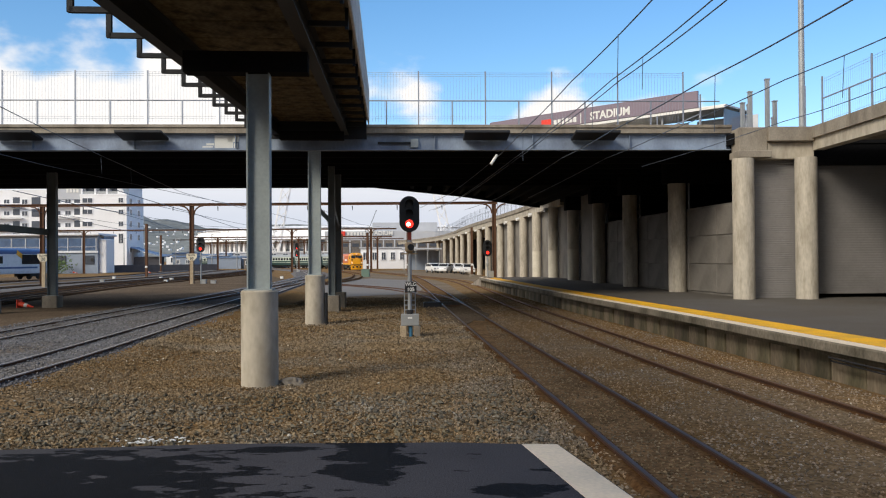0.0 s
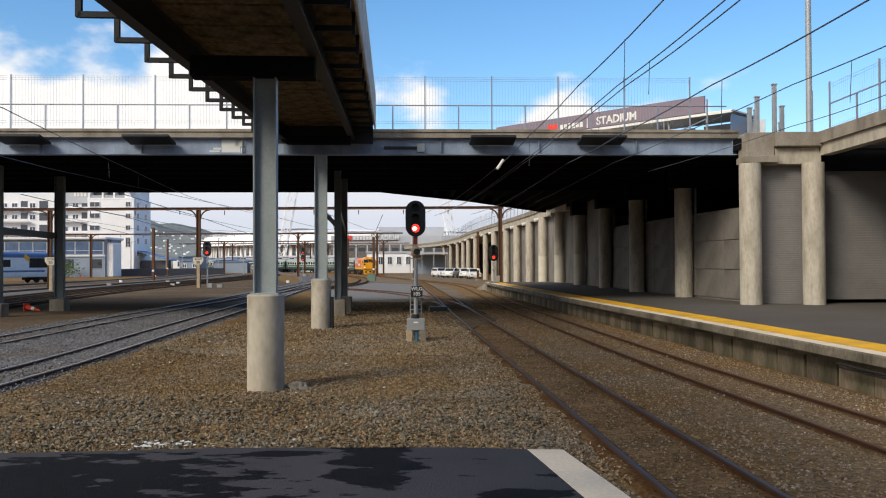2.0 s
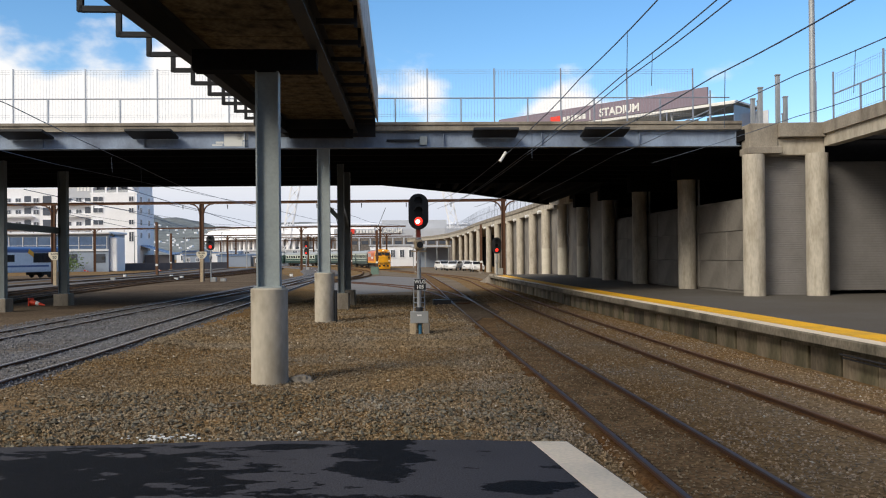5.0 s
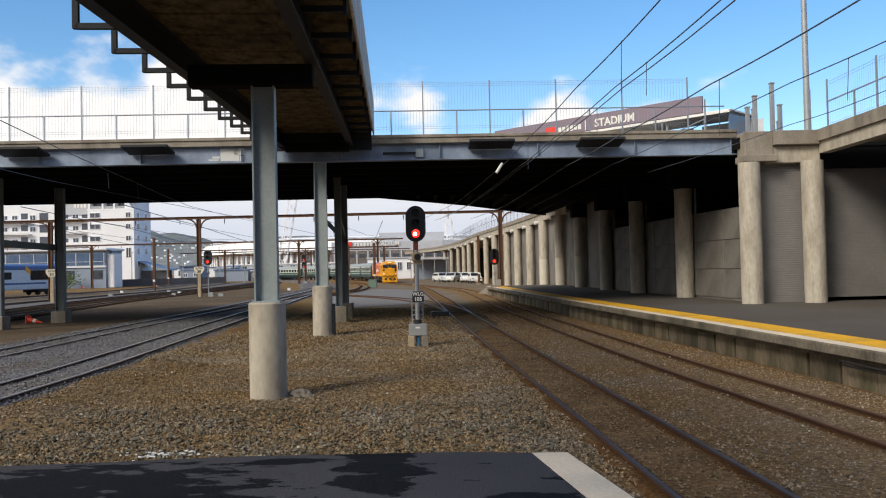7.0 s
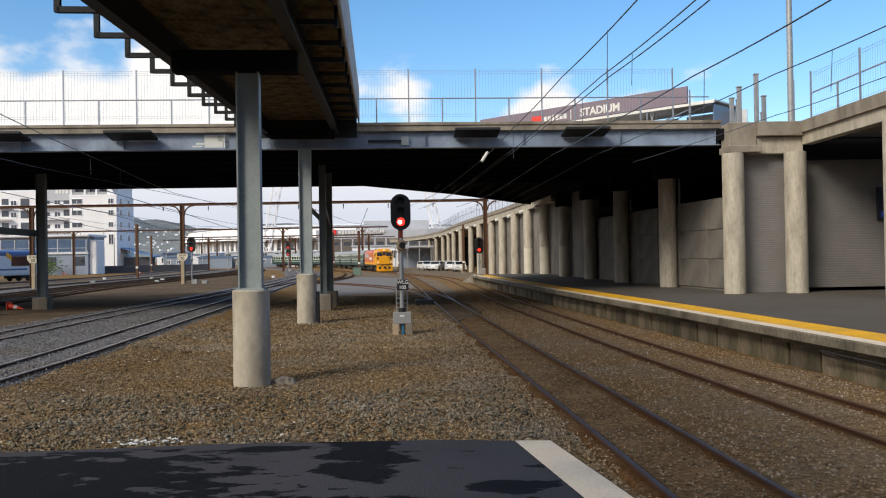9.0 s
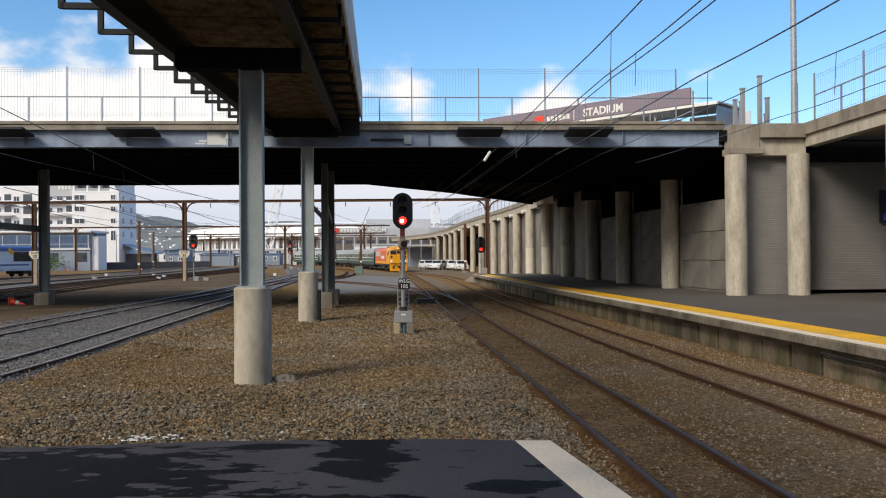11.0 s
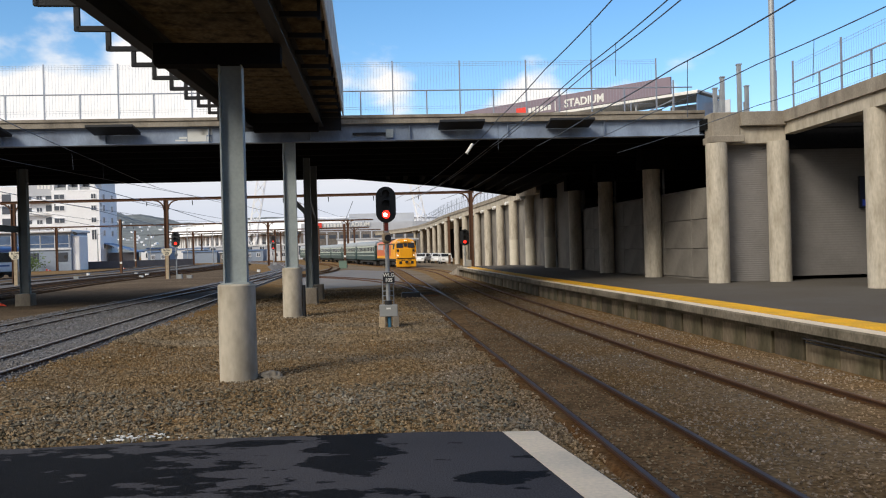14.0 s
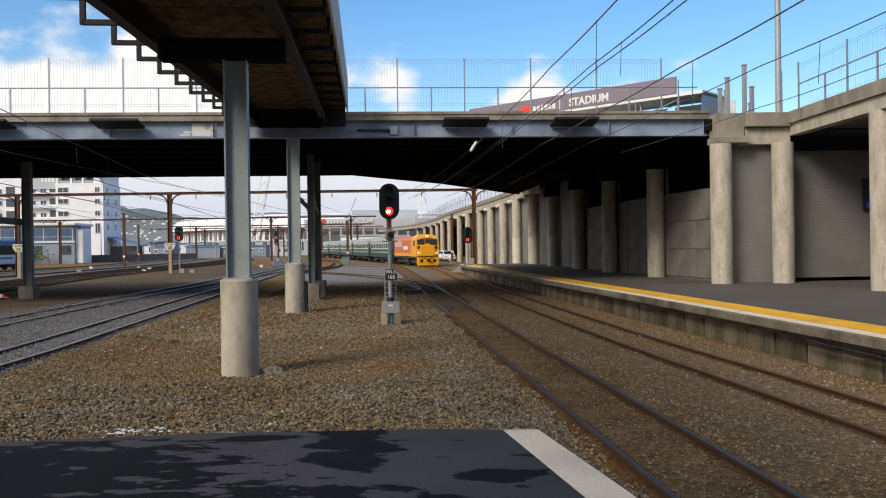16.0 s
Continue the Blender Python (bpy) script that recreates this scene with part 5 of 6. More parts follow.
for x, y, s, mm in ((-10.0, 113, 0.72, GREEN_BOX), (-21.6, 79.8, 0.34, GREY_BOX), (-35.5, 88, 0.34, GREY_BOX)):
    p = thing("lineside_cabinet", (x, y, 0), 0, "small lineside equipment cabinet", "cabinet", "cabinets")
    part("case", box(B(), (0, 0, 0.7 * s), (1.5 * s, 0.7 * s, 1.4 * s), bevel=0.03), mm, p)
    part("lid", box(B(), (0, 0, 1.43 * s), (1.6 * s, 0.8 * s, 0.08 * s)), mm, p)


def litter():
    rng = random.Random(5)
    verts, faces = [], []
    for i in range(60):
        x, y = -3.75 + rng.gauss(0, 0.27), 11.1 + rng.gauss(0, 0.1)
        s, a = rng.uniform(0.015, 0.06), rng.uniform(0, 3)
        k = len(verts)
        for j in range(4):
            verts.append((x + s * math.cos(a + j * 1.57) * rng.uniform(0.5, 1), y + s * math.sin(a + j * 1.57), 0.045 + rng.uniform(0, 0.02)))
        verts.append((x, y, 0.03))
        faces += [(k, k + 1, k + 2, k + 3), (k, k + 1, k + 4), (k + 1, k + 2, k + 4), (k + 2, k + 3, k + 4), (k + 3, k, k + 4)]
    me = bpy.data.meshes.new("litter")
    me.from_pydata(verts, [], faces)
    me.materials.append(WHITE)
    tagged(new("litter", me), "scatter of white paper scraps and droppings on gravel", "litter", "", "stuff")


litter()
p = thing("wooden_stick", (-3.5, 13.6, 0.07), 8, "thin weathered stick lying on the gravel", "stick")
part("shaft", rod(B(), (-0.15, 0, 0), (0.15, 0, 0.02), 0.02, 0.014, seg=7), SLEEPER, p)
p = thing("rock", (-2.85, 16.3, 0.02), 10, "lumpy grey rock beside the column footing", "rock")
bm = B()
bmesh.ops.create_icosphere(bm, subdivisions=3, radius=0.17)
for v in bm.verts:
    v.co *= 1 + 0.6 * noise.noise(v.co * 7) + 0.25 * noise.noise(v.co * 19)
    v.co.z *= 0.75
    v.co.x *= 1.4
part("stone", bm, OLD_CONCRETE, p)

# ---- distance ----
def window_grid(parent, cols, rows, wx, wz, place, depth=0.5):
    """Recessed-looking window boxes with frame and pane; place(col, row) gives the pose."""
    fr, pa = bpy.data.meshes.new("window"), bpy.data.meshes.new("pane")
    bm = B()
    for x in (-wx / 2, wx / 2):
        box(bm, (x, 0, 0), (0.12, 0.2, wz + 0.12))
    for z in (-wz / 2, wz / 2):
        box(bm, (0, 0, z), (wx, 0.2, 0.12))
    box(bm, (0, 0, 0), (0.08, 0.14, wz))
    bm.to_mesh(fr)
    bm.free()
    fr.materials.append(RENDER_WHITE)
    bm = box(B(), (0, 0, 0), (wx, 0.06, wz))
    bm.to_mesh(pa)
    bm.free()
    pa.materials.append(WINDOW)
    for c in cols:
        for r in rows:
            w = new("window", fr)
            w.parent, w.matrix_basis = parent, place(c, r)
            q = new("pane", pa)
            q.parent, q.matrix_basis = w, pose(0, -0.02, 0)


def apartments():
    # the corner between the sunny front and the shaded side stands at x -78.6, y 210
    a = thing("apartment_building", (-78.6, 210, 0), 0, "white rendered apartment block with balconies and dark windows", "building")
    H = 18.85
    part("wall", box(B(), (-5.85, 6.0, H / 2), (11.7, 12, H)), RENDER_WHITE, a, "white rendered wall")
    part("parapet", box(B(), (-5.85, 0.1, H + 0.2), (11.9, 0.3, 0.4)), RENDER_WHITE, a)
    window_grid(a, (-1.4,), (11.68, 14.67, 17.6), 1.25, 1.25, lambda c, r: pose(c, -0.04, r))
    window_grid(a, (-1.4,), (8.0,), 1.25, 2.5, lambda c, r: pose(c, -0.04, r))
    window_grid(a, (-9.8,), (8.6, 11.68, 14.75, 17.6), 2.6, 1.25, lambda c, r: pose(c, -0.04, r))
    window_grid(a, (2.6, 8.2), (5.2, 8.4, 11.7, 14.7, 17.5), 1.4, 1.5, lambda c, r: pose(0.04, c, r, 0, 0, 90))
    # top storey: three deep loggias behind a balustrade, under a flat roof with a raking end
    t = part("penthouse", box(B(), (-5.9, 7.2, H + 1.35), (11.2, 9.4, 2.7)), RENDER_WHITE, a, "top storey set back")
    part("roof", box(B(), (-5.9, 6.4, H + 2.85), (11.9, 12.2, 0.3)), STADIUM_WALL, a)
    for x, w in ((-9.75, 3.0), (-6.5, 2.3), (-3.6, 2.4)):
        part("loggia", box(B(), (x, 2.46, H + 1.2), (w, 0.12, 2.0)), WINDOW, t, "dark glazed loggia")
        part("balustrade", box(B(), (x, 0.5, H + 0.75), (w, 0.06, 0.7)), GALV, t)
    for x in (-11.4, -8.0, -5.1, -2.2):
        part("pier", box(B(), (x, 1.4, H + 1.35), (0.45, 2.2, 2.7)), RENDER_WHITE, t)
    bm = prism(B(), [(0, 0), (1.7, 0), (0, 2.5)], 0, 0.5)
    rake = part("raking_wall", bm, RENDER_WHITE, t, "white raking end wall")
    rake.matrix_basis = pose(-2.0, 0.8, H + 0.2, 90)
    # set-back wing: bands of solid balcony fronts, recessed glazed bays between them
    wing = part("wing", box(B(), (-34.2, 9.0, 10.3), (45, 12, 20.6)), RENDER_WHITE, a, "set-back wing")
    part("plant_room", box(B(), (-15.6, 8.6, 19.9), (7.4, 12, 3.6)), STADIUM_WALL, a, "grey upper block")
    for k in range(4):
        part("sign_bar", box(B(), (-16.0 + 0.85 * k, 2.55, 20.4), (0.55, 0.08, 1.1)), WHITE, a)
    floors = (5.4, 8.45, 11.5, 14.6, 17.6)
    for base in (0.0, -15.6, -31.2):
        for z in floors:
            b = part("balcony", box(B(), (base - 16.4, 2.3, z - 1.25), (9.2, 1.6, 0.22)), RENDER_WHITE, wing)
            part("balustrade", box(B(), (base - 16.4, 1.55, z - 0.85), (9.2, 0.1, 0.7)), RENDER_WHITE, b, "solid white balcony front")
            for x, w in ((-13.6, 1.7), (-24.2, 2.2)):
                part("recess", box(B(), (base + x, 2.97, z + 0.15), (w, 0.12, 2.0)), WINDOW, b, "dark recessed bay")
        window_grid(a, (base - 16.0, base - 18.6, base - 27.0), floors, 1.5, 1.25, lambda c, r: pose(c, 2.95, r))
        part("downpipe", rod(B(), (base - 21.4, 2.9, 1.0), (base - 21.4, 2.9, 19.5), 0.12, seg=8), STADIUM_WALL, wing)
    lean = part("porch", box(B(), (4.2, 5, 4.6), (8.5, 6, 0.25), ry=16), BLUE_ROOF, a, "blue sloping porch roof")
    part("porch_wall", box(B(), (3.6, 6, 1.7), (6.4, 4, 3.4)), DARK_WALL, lean, "dark lean-to below the porch roof")


apartments()


def glass_office():
    g = thing("glass_office", (-80.4, 160, 0), 0, "low blue-grey glazed office with a pale roof band", "building")
    part("wall", box(B(), (0, 4, 3.6), (30, 8, 7.2)), OFFICE_WALL, g, "blue-grey rendered wall")
    part("roof", box(B(), (0, 3.8, 7.45), (31, 9, 0.5), bevel=0.15), EMU_WHITE, g, "pale roof edge")
    part("end_block", box(B(), (15.7, 2.6, 3.3), (1.4, 4, 6.6), bevel=0.12), RENDER_WHITE, g, "white rounded end block")
    for i in range(11):
        x = -13.6 + 2.7 * i
        f = part("window", box(B(), (x, -0.03, 5.6), (2.45, 0.12, 2.2)), BLUE_GLASS, g, "blue glazing of the upper floor")
        part("mullion", box(B(), (x + 1.32, -0.1, 5.6), (0.14, 0.2, 2.4)), EMU_WHITE, f)
        part("transom", box(B(), (x, -0.1, 5.1), (2.4, 0.16, 0.08)), EMU_WHITE, f)
        if i % 3:
            part("lower_window", box(B(), (x, -0.03, 2.6), (1.9, 0.12, 1.7)), WINDOW, g, "dark lower window")
    part("sill_band", box(B(), (0, -0.12, 4.15), (30.2, 0.3, 0.35)), EMU_WHITE, g)
    part("floodlight", box(B(), (15.9, -0.3, 7.0), (0.7, 0.5, 0.45), ry=25), BLACK, g, "black floodlight on the corner")
    part("vent", rod(B(), (14.0, -0.05, 2.6), (14.0, -0.15, 2.6), 0.35, seg=16), BLACK, g)


glass_office()


def scrub(x, y, w):
    s = thing("scrub", (x, y, 0), 0, "low green scrub behind the boundary wall", "bush")
    rng = random.Random(3)
    bm = B()
    for i in range(420):
        q = Vector((rng.gauss(0, w / 3), rng.gauss(0, 0.8), abs(rng.gauss(1.6, 0.9))))
        a = [q + Vector((rng.uniform(-0.3, 0.3), rng.uniform(-0.3, 0.3), rng.uniform(-0.3, 0.3))) for _ in range(3)]
        bm.faces.new([bm.verts.new(v) for v in a])
    part("leaves", bm, GREEN_LEAF, s)
    part("stem", rod(B(), (0, 0, 0), (0, 0, 1.6), 0.08, 0.03), TIMBER, s)


scrub(-72.0, 157, 4.5)
setting("boundary_wall", sweep(B(), [Vector(p) for p in ((-150, 158, 0), (-75, 168, 0), (-49, 184, 0))], [(-0.2, 0), (0.2, 0), (0.2, 1.5), (-0.2, 1.5)]), DARK_WALL, "long dark boundary wall along the yard", "wall")


def box_building(x, y, rz, w, d, h, wall, roof, label, wins=0, ws=(1.2, 1.6)):
    b = thing("low_building", (x, y, 0), rz, label, "building")
    part("wall", box(B(), (0, d / 2, h / 2), (w, d, h)), wall, b)
    bm = B()
    prism(bm, [(-w / 2 - 0.3, -0.3), (w / 2 + 0.3, -0.3), (w / 2 + 0.3, d + 0.3), (-w / 2 - 0.3, d + 0.3)], h, h + 0.35)
    part("roof", bm, roof, b)
    if wins:
        window_grid(b, [(-w / 2 + (i + 0.5) * w / wins) for i in range(wins)], (h * 0.62,), *ws, lambda c, r: pose(c, -0.05, r))
    return b


box_building(-12.5, 205, 3, 13.5, 8, 5.0, RENDER_WHITE, STADIUM_WALL, "long low white shed with dark windows", 6, (1.1, 1.9))
box_building(-58, 225, 0, 9, 10, 3.0, OFFICE_WALL, BLUE_ROOF, "low blue-roofed shed beyond the yard")
for x, y, w, h, wall, roof in ((-66, 215, 5, 3.2, OFFICE_WALL, BLUE_ROOF), (-71, 232, 6, 4.2, STADIUM_WALL, BLUE_ROOF), (-63.5, 240, 5, 3.6, EMBANK, STADIUM_PALE), (-50, 222, 4, 2.6, EMBANK, STADIUM_WALL), (-45, 232, 5, 3.0, OFFICE_WALL, BLUE_ROOF), (-38.5, 236, 4, 2.8, STADIUM_PALE, STADIUM_WALL), (-54, 246, 5, 5.0, EMBANK, STADIUM_WALL)):
    box_building(x, y, 0, w, 6, h, wall, roof, "small hazy shed beyond the yard wall", 2, (0.9, 1.0))
box_building(-75, 260, 0, 20, 10, 4.0, STADIUM_PALE, BLUE_ROOF, "low white shed with a blue roof", 5)
box_building(-52, 262, 0, 34, 8, 4.6, STADIUM_WALL, STADIUM_PALE, "long pale shed with an arcade", 9, (1.6, 3))
c = thing("yard_canopy", (-3.6, 176, 0), 4, "small open canopy with a flat grey roof on thin posts", "canopy")
part("roof", box(B(), (0, 2.5, 4.5), (8.4, 5.2, 0.35), bevel=0.04), STADIUM_WALL, c, "flat grey roof")
part("back_wall", box(B(), (0.6, 4.7, 2.1), (6.6, 0.2, 4.2)), OFFICE_WALL, c, "blue-grey back wall")
for k in range(4):
    part("post", box(B(), (-3.8 + 2.5 * k, 0.2, 2.2), (0.16, 0.16, 4.4)), GALV, c)


def stadium():
    s = thing("stadium", (-32, 455, 0), 0, "vast round pale stadium with a grey entrance block", "stadium")
    bm = B()
    rod(bm, (0, 0, 0), (0, 0, 10.6), 95, 94, seg=96)
    low = part("lower_wall", bm, STADIUM_WALL, s, "grey lower wall", smooth=True)
    for k in range(60):
        a = math.radians(-150 + 2.0 * k)
        part("pier", box(B(), (95.4 * math.cos(a), 95.4 * math.sin(a), 5.3), (1.2, 1.2, 10.6), rz=math.degrees(a)), RENDER_WHITE, low)
        if k % 2:
            a += math.radians(1.0)
            part("opening", box(B(), (95.0 * math.cos(a), 95.0 * math.sin(a), 4.4), (0.6, 2.2, 5.2), rz=math.degrees(a)), WINDOW, low)
    bm = B()
    rod(bm, (0, 0, 10.8), (0, 0, 16.2), 99.5, 95, seg=96)
    part("upper_wall", bm, STADIUM_PALE, s, "pale curved upper bowl", True)
    part("rim", rod(B(), (0, 0, 16.2), (0, 0, 17.2), 96, 92, seg=96), RENDER_WHITE, s, smooth=True)
    for x, y, lean in ((-29, -150, 7.0), (37, -150, -8.0)):
        bm = B()
        for dx in (-1.5, 1.5):
            bar(bm, (x + dx, y, 0), (x + dx + lean, y, 38), 0.55, 0.55)
        t = part("floodlight_mast", bm, RENDER_WHITE, s, "white leaning lattice mast")
        for k in range(9):
            part("lattice", bar(B(), (x - 1.4 + lean * k / 9, y - 1.2, 4 * k), (x + 1.4 + lean * (k + 1) / 9, y - 1.2, 4 * (k + 1)), 0.25, 0.25), RENDER_WHITE, t)
            part("lattice", bar(B(), (x + 1.4 + lean * k / 9, y - 1.2, 4 * k), (x - 1.4 + lean * (k + 1) / 9, y - 1.2, 4 * (k + 1)), 0.25, 0.25), RENDER_WHITE, t)
    e = thing("stadium_entrance", (-24, 300, 0), 4, "long grey entrance block lettered for the stadium", "building")
    part("wall", box(B(), (6, 10.2, 6.2), (46, 20, 12.4)), STADIUM_WALL, e, "grey panelled wall")
    part("roof_plant", box(B(), (12, 12, 14.2), (24, 10, 3.2)), STADIUM_WALL, e)
    # added band with windows and pilasters, stands in for a brown embankment
    part("base_band", box(B(), (6, -0.1, 4.6), (46.2, 0.4, 9.2)), EMBANK, e, "grey-brown band in place of an embankment")
    for k in range(11):
        part("lower_window", box(B(), (-14 + 4.0 * k, -0.33, 7.4), (2.4, 0.1, 1.2)), WINDOW, e)
        part("pilaster", box(B(), (-16 + 4.0 * k, -0.4, 4.6), (0.5, 0.3, 9.0)), STADIUM_WALL, e)
    part("logo_block", box(B(), (-10.9, -0.15, 11.6), (2.4, 0.3, 1.7)), SIGN_RED, e, "red logo block")
    for k in range(6):
        part("word_bar", box(B(), (-8.6 + 1.15 * k, -0.15, 11.45), (0.8, 0.3, 1.1 + 0.2 * (k % 2))), WHITE, e)
    lettering("STADIUM", 2.15, WHITE, e, pose(2.9, -0.2, 11.6, 90), extrude=0.05)
    return s


stadium()


def hill():
    verts, faces = [], []
    xs, ys = np.linspace(-1500, 1400, 120), np.linspace(1250, 2300, 26)
    for j, y in enumerate(ys):
        for x in xs:
            k = (y - 1250) / 700
            ridge = 60 + 46 * math.exp(-((x + 720) / 150) ** 2) + 16 * math.exp(-((x + 260) / 300) ** 2) + 18 * noise.noise(Vector((x * 0.004, 3.3, 0))) + 20 * noise.noise(Vector((x * 0.011, y * 0.01, 0)))
            verts.append((x, y, -4 + max(0.0, ridge) * min(1.0, k) ** 0.8))
    w = len(xs)
    for j in range(len(ys) - 1):
        for i in range(w - 1):
            faces.append((j * w + i, j * w + i + 1, (j + 1) * w + i + 1, (j + 1) * w + i))
    me = bpy.data.meshes.new("hill")
    me.from_pydata(verts, [], faces)
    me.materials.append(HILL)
    for p in me.polygons:
        p.use_smooth = True
    tagged(new("hill", me), "grey-green hills paled for distance haze, with scattered houses", "hill", "", "structure")
    rng = random.Random(8)
    bm = B()
    for i in range(480):
        x, k = rng.uniform(-1000, 100), rng.uniform(0.02, 0.8) ** 1.4
        y = 1250 + 700 * k
        ridge = 60 + 46 * math.exp(-((x + 720) / 150) ** 2) + 16 * math.exp(-((x + 260) / 300) ** 2)
        box(bm, (x, y, 5 + ridge * k ** 0.8), (rng.uniform(2, 5), 4, rng.uniform(1.5, 3.5)), rz=rng.uniform(-30, 30))
    h = part("hill_houses", bm, RENDER_WHITE)
    tagged(h, "scattered white houses on the hillside", "houses", "", "stuff")


hill()


# ---- parked cars ----
def car(x, y, rz):
    c = thing("parked_car", (x, y, 0), rz, "white parked hatchback beside the viaduct columns", "car", "parked cars")
    prof = [(a * 1.02, z * 1.08) for a, z in ((-2.15, 0.35), (-2.2, 0.75), (-2.05, 0.95), (-1.95, 1.0), (-1.7, 1.42), (-0.9, 1.5), (0.4, 1.46), (1.05, 1.0), (2.0, 0.85), (2.2, 0.6), (2.15, 0.33))]
    bm = B()
    f = [bm.verts.new((a, -0.85, z)) for a, z in prof]
    g = [bm.verts.new((a, 0.85, z)) for a, z in prof]
    n = len(prof)
    bm.faces.new(f), bm.faces.new(g[::-1])
    for i in range(n):
        bm.faces.new((f[i], g[i], g[(i + 1) % n], f[(i + 1) % n]))
    bmesh.ops.recalc_face_normals(bm, faces=bm.faces)
    bmesh.ops.bevel(bm, geom=list(bm.edges), offset=0.05, segments=2, affect="EDGES")
    part("body", bm, CAR_WHITE, c, smooth=True)
    for sy in (-1, 1):
        for x0, x1 in ((-1.6, -0.75), (-0.65, 0.1), (0.18, 0.75)):
            part("side_window", box(B(), ((x0 + x1) / 2, sy * 0.855, 1.3), (x1 - x0, 0.02, 0.36), bevel=0.005), GLASS, c)
        for wx in (-1.35, 1.35):
            w = part("wheel", rod(B(), (wx, sy * 0.7, 0.32), (wx, sy * 0.88, 0.32), 0.32, seg=20), RUBBER, c)
            part("rim", rod(B(), (wx, sy * 0.87, 0.32), (wx, sy * 0.9, 0.32), 0.2, seg=16), GALV, w)
    part("windscreen", box(B(), (0.8, 0, 1.34), (0.03, 1.4, 0.6), ry=-50), GLASS, c)
    part("rear_window", box(B(), (-1.9, 0, 1.34), (0.03, 1.35, 0.46), ry=28), GLASS, c)
    for sy in (-0.6, 0.6):
        part("headlight", box(B(), (2.18, sy, 0.76), (0.1, 0.34, 0.14)), GALV, c)
    return c


first = car(-0.9, 143, -70)
for x, y, rz in ((0.9, 138.5, -105), (3.0, 141, -78), (3.35, 134, -98), (4.3, 126, -84)):
    copy_thing(first, pose(x, y, 0, 0, 0, rz))


# ---- rolling stock ----
def box_body(bm, x, y0, y1, z0, z1, r=0.35):
    """A body shell along y with a rounded roof."""
    prof = [(-x, z0), (x, z0), (x, z1 - r)]
    for i in range(1, 8):
        a = math.pi * i / 8
        prof.append((x * math.cos(a), z1 - r + r * math.sin(a)))
    prof.append((-x, z1 - r))
    f, g = [bm.verts.new((a, y0, z)) for a, z in prof], [bm.verts.new((a, y1, z)) for a, z in prof]
    n = len(prof)
    bm.faces.new(f), bm.faces.new(g[::-1])
    for i in range(n):
        bm.faces.new((f[i], g[i], g[(i + 1) % n], f[(i + 1) % n]))
    bmesh.ops.recalc_face_normals(bm, faces=bm.faces)
    return bm


def bogie(t, y, n=3, r=0.46):
    b = part("bogie", box(B(), (0, y, 0.62), (2.1, 3.4 if n == 3 else 2.6, 0.4), bevel=0.04), BOGIE, t)
    for i in range(n):
        yy = y + (i - (n - 1) / 2) * (1.35 if n == 3 else 1.8)
        for sx in (-1, 1):
            part("wheel", rod(B(), (sx * 0.5, yy, r + 0.1), (sx * 0.63, yy, r + 0.1), r, seg=20), BOGIE, b)
            part("axle_box", box(B(), (sx * 1.0, yy, 0.6), (0.2, 0.34, 0.34), bevel=0.03), BOGIE, b)


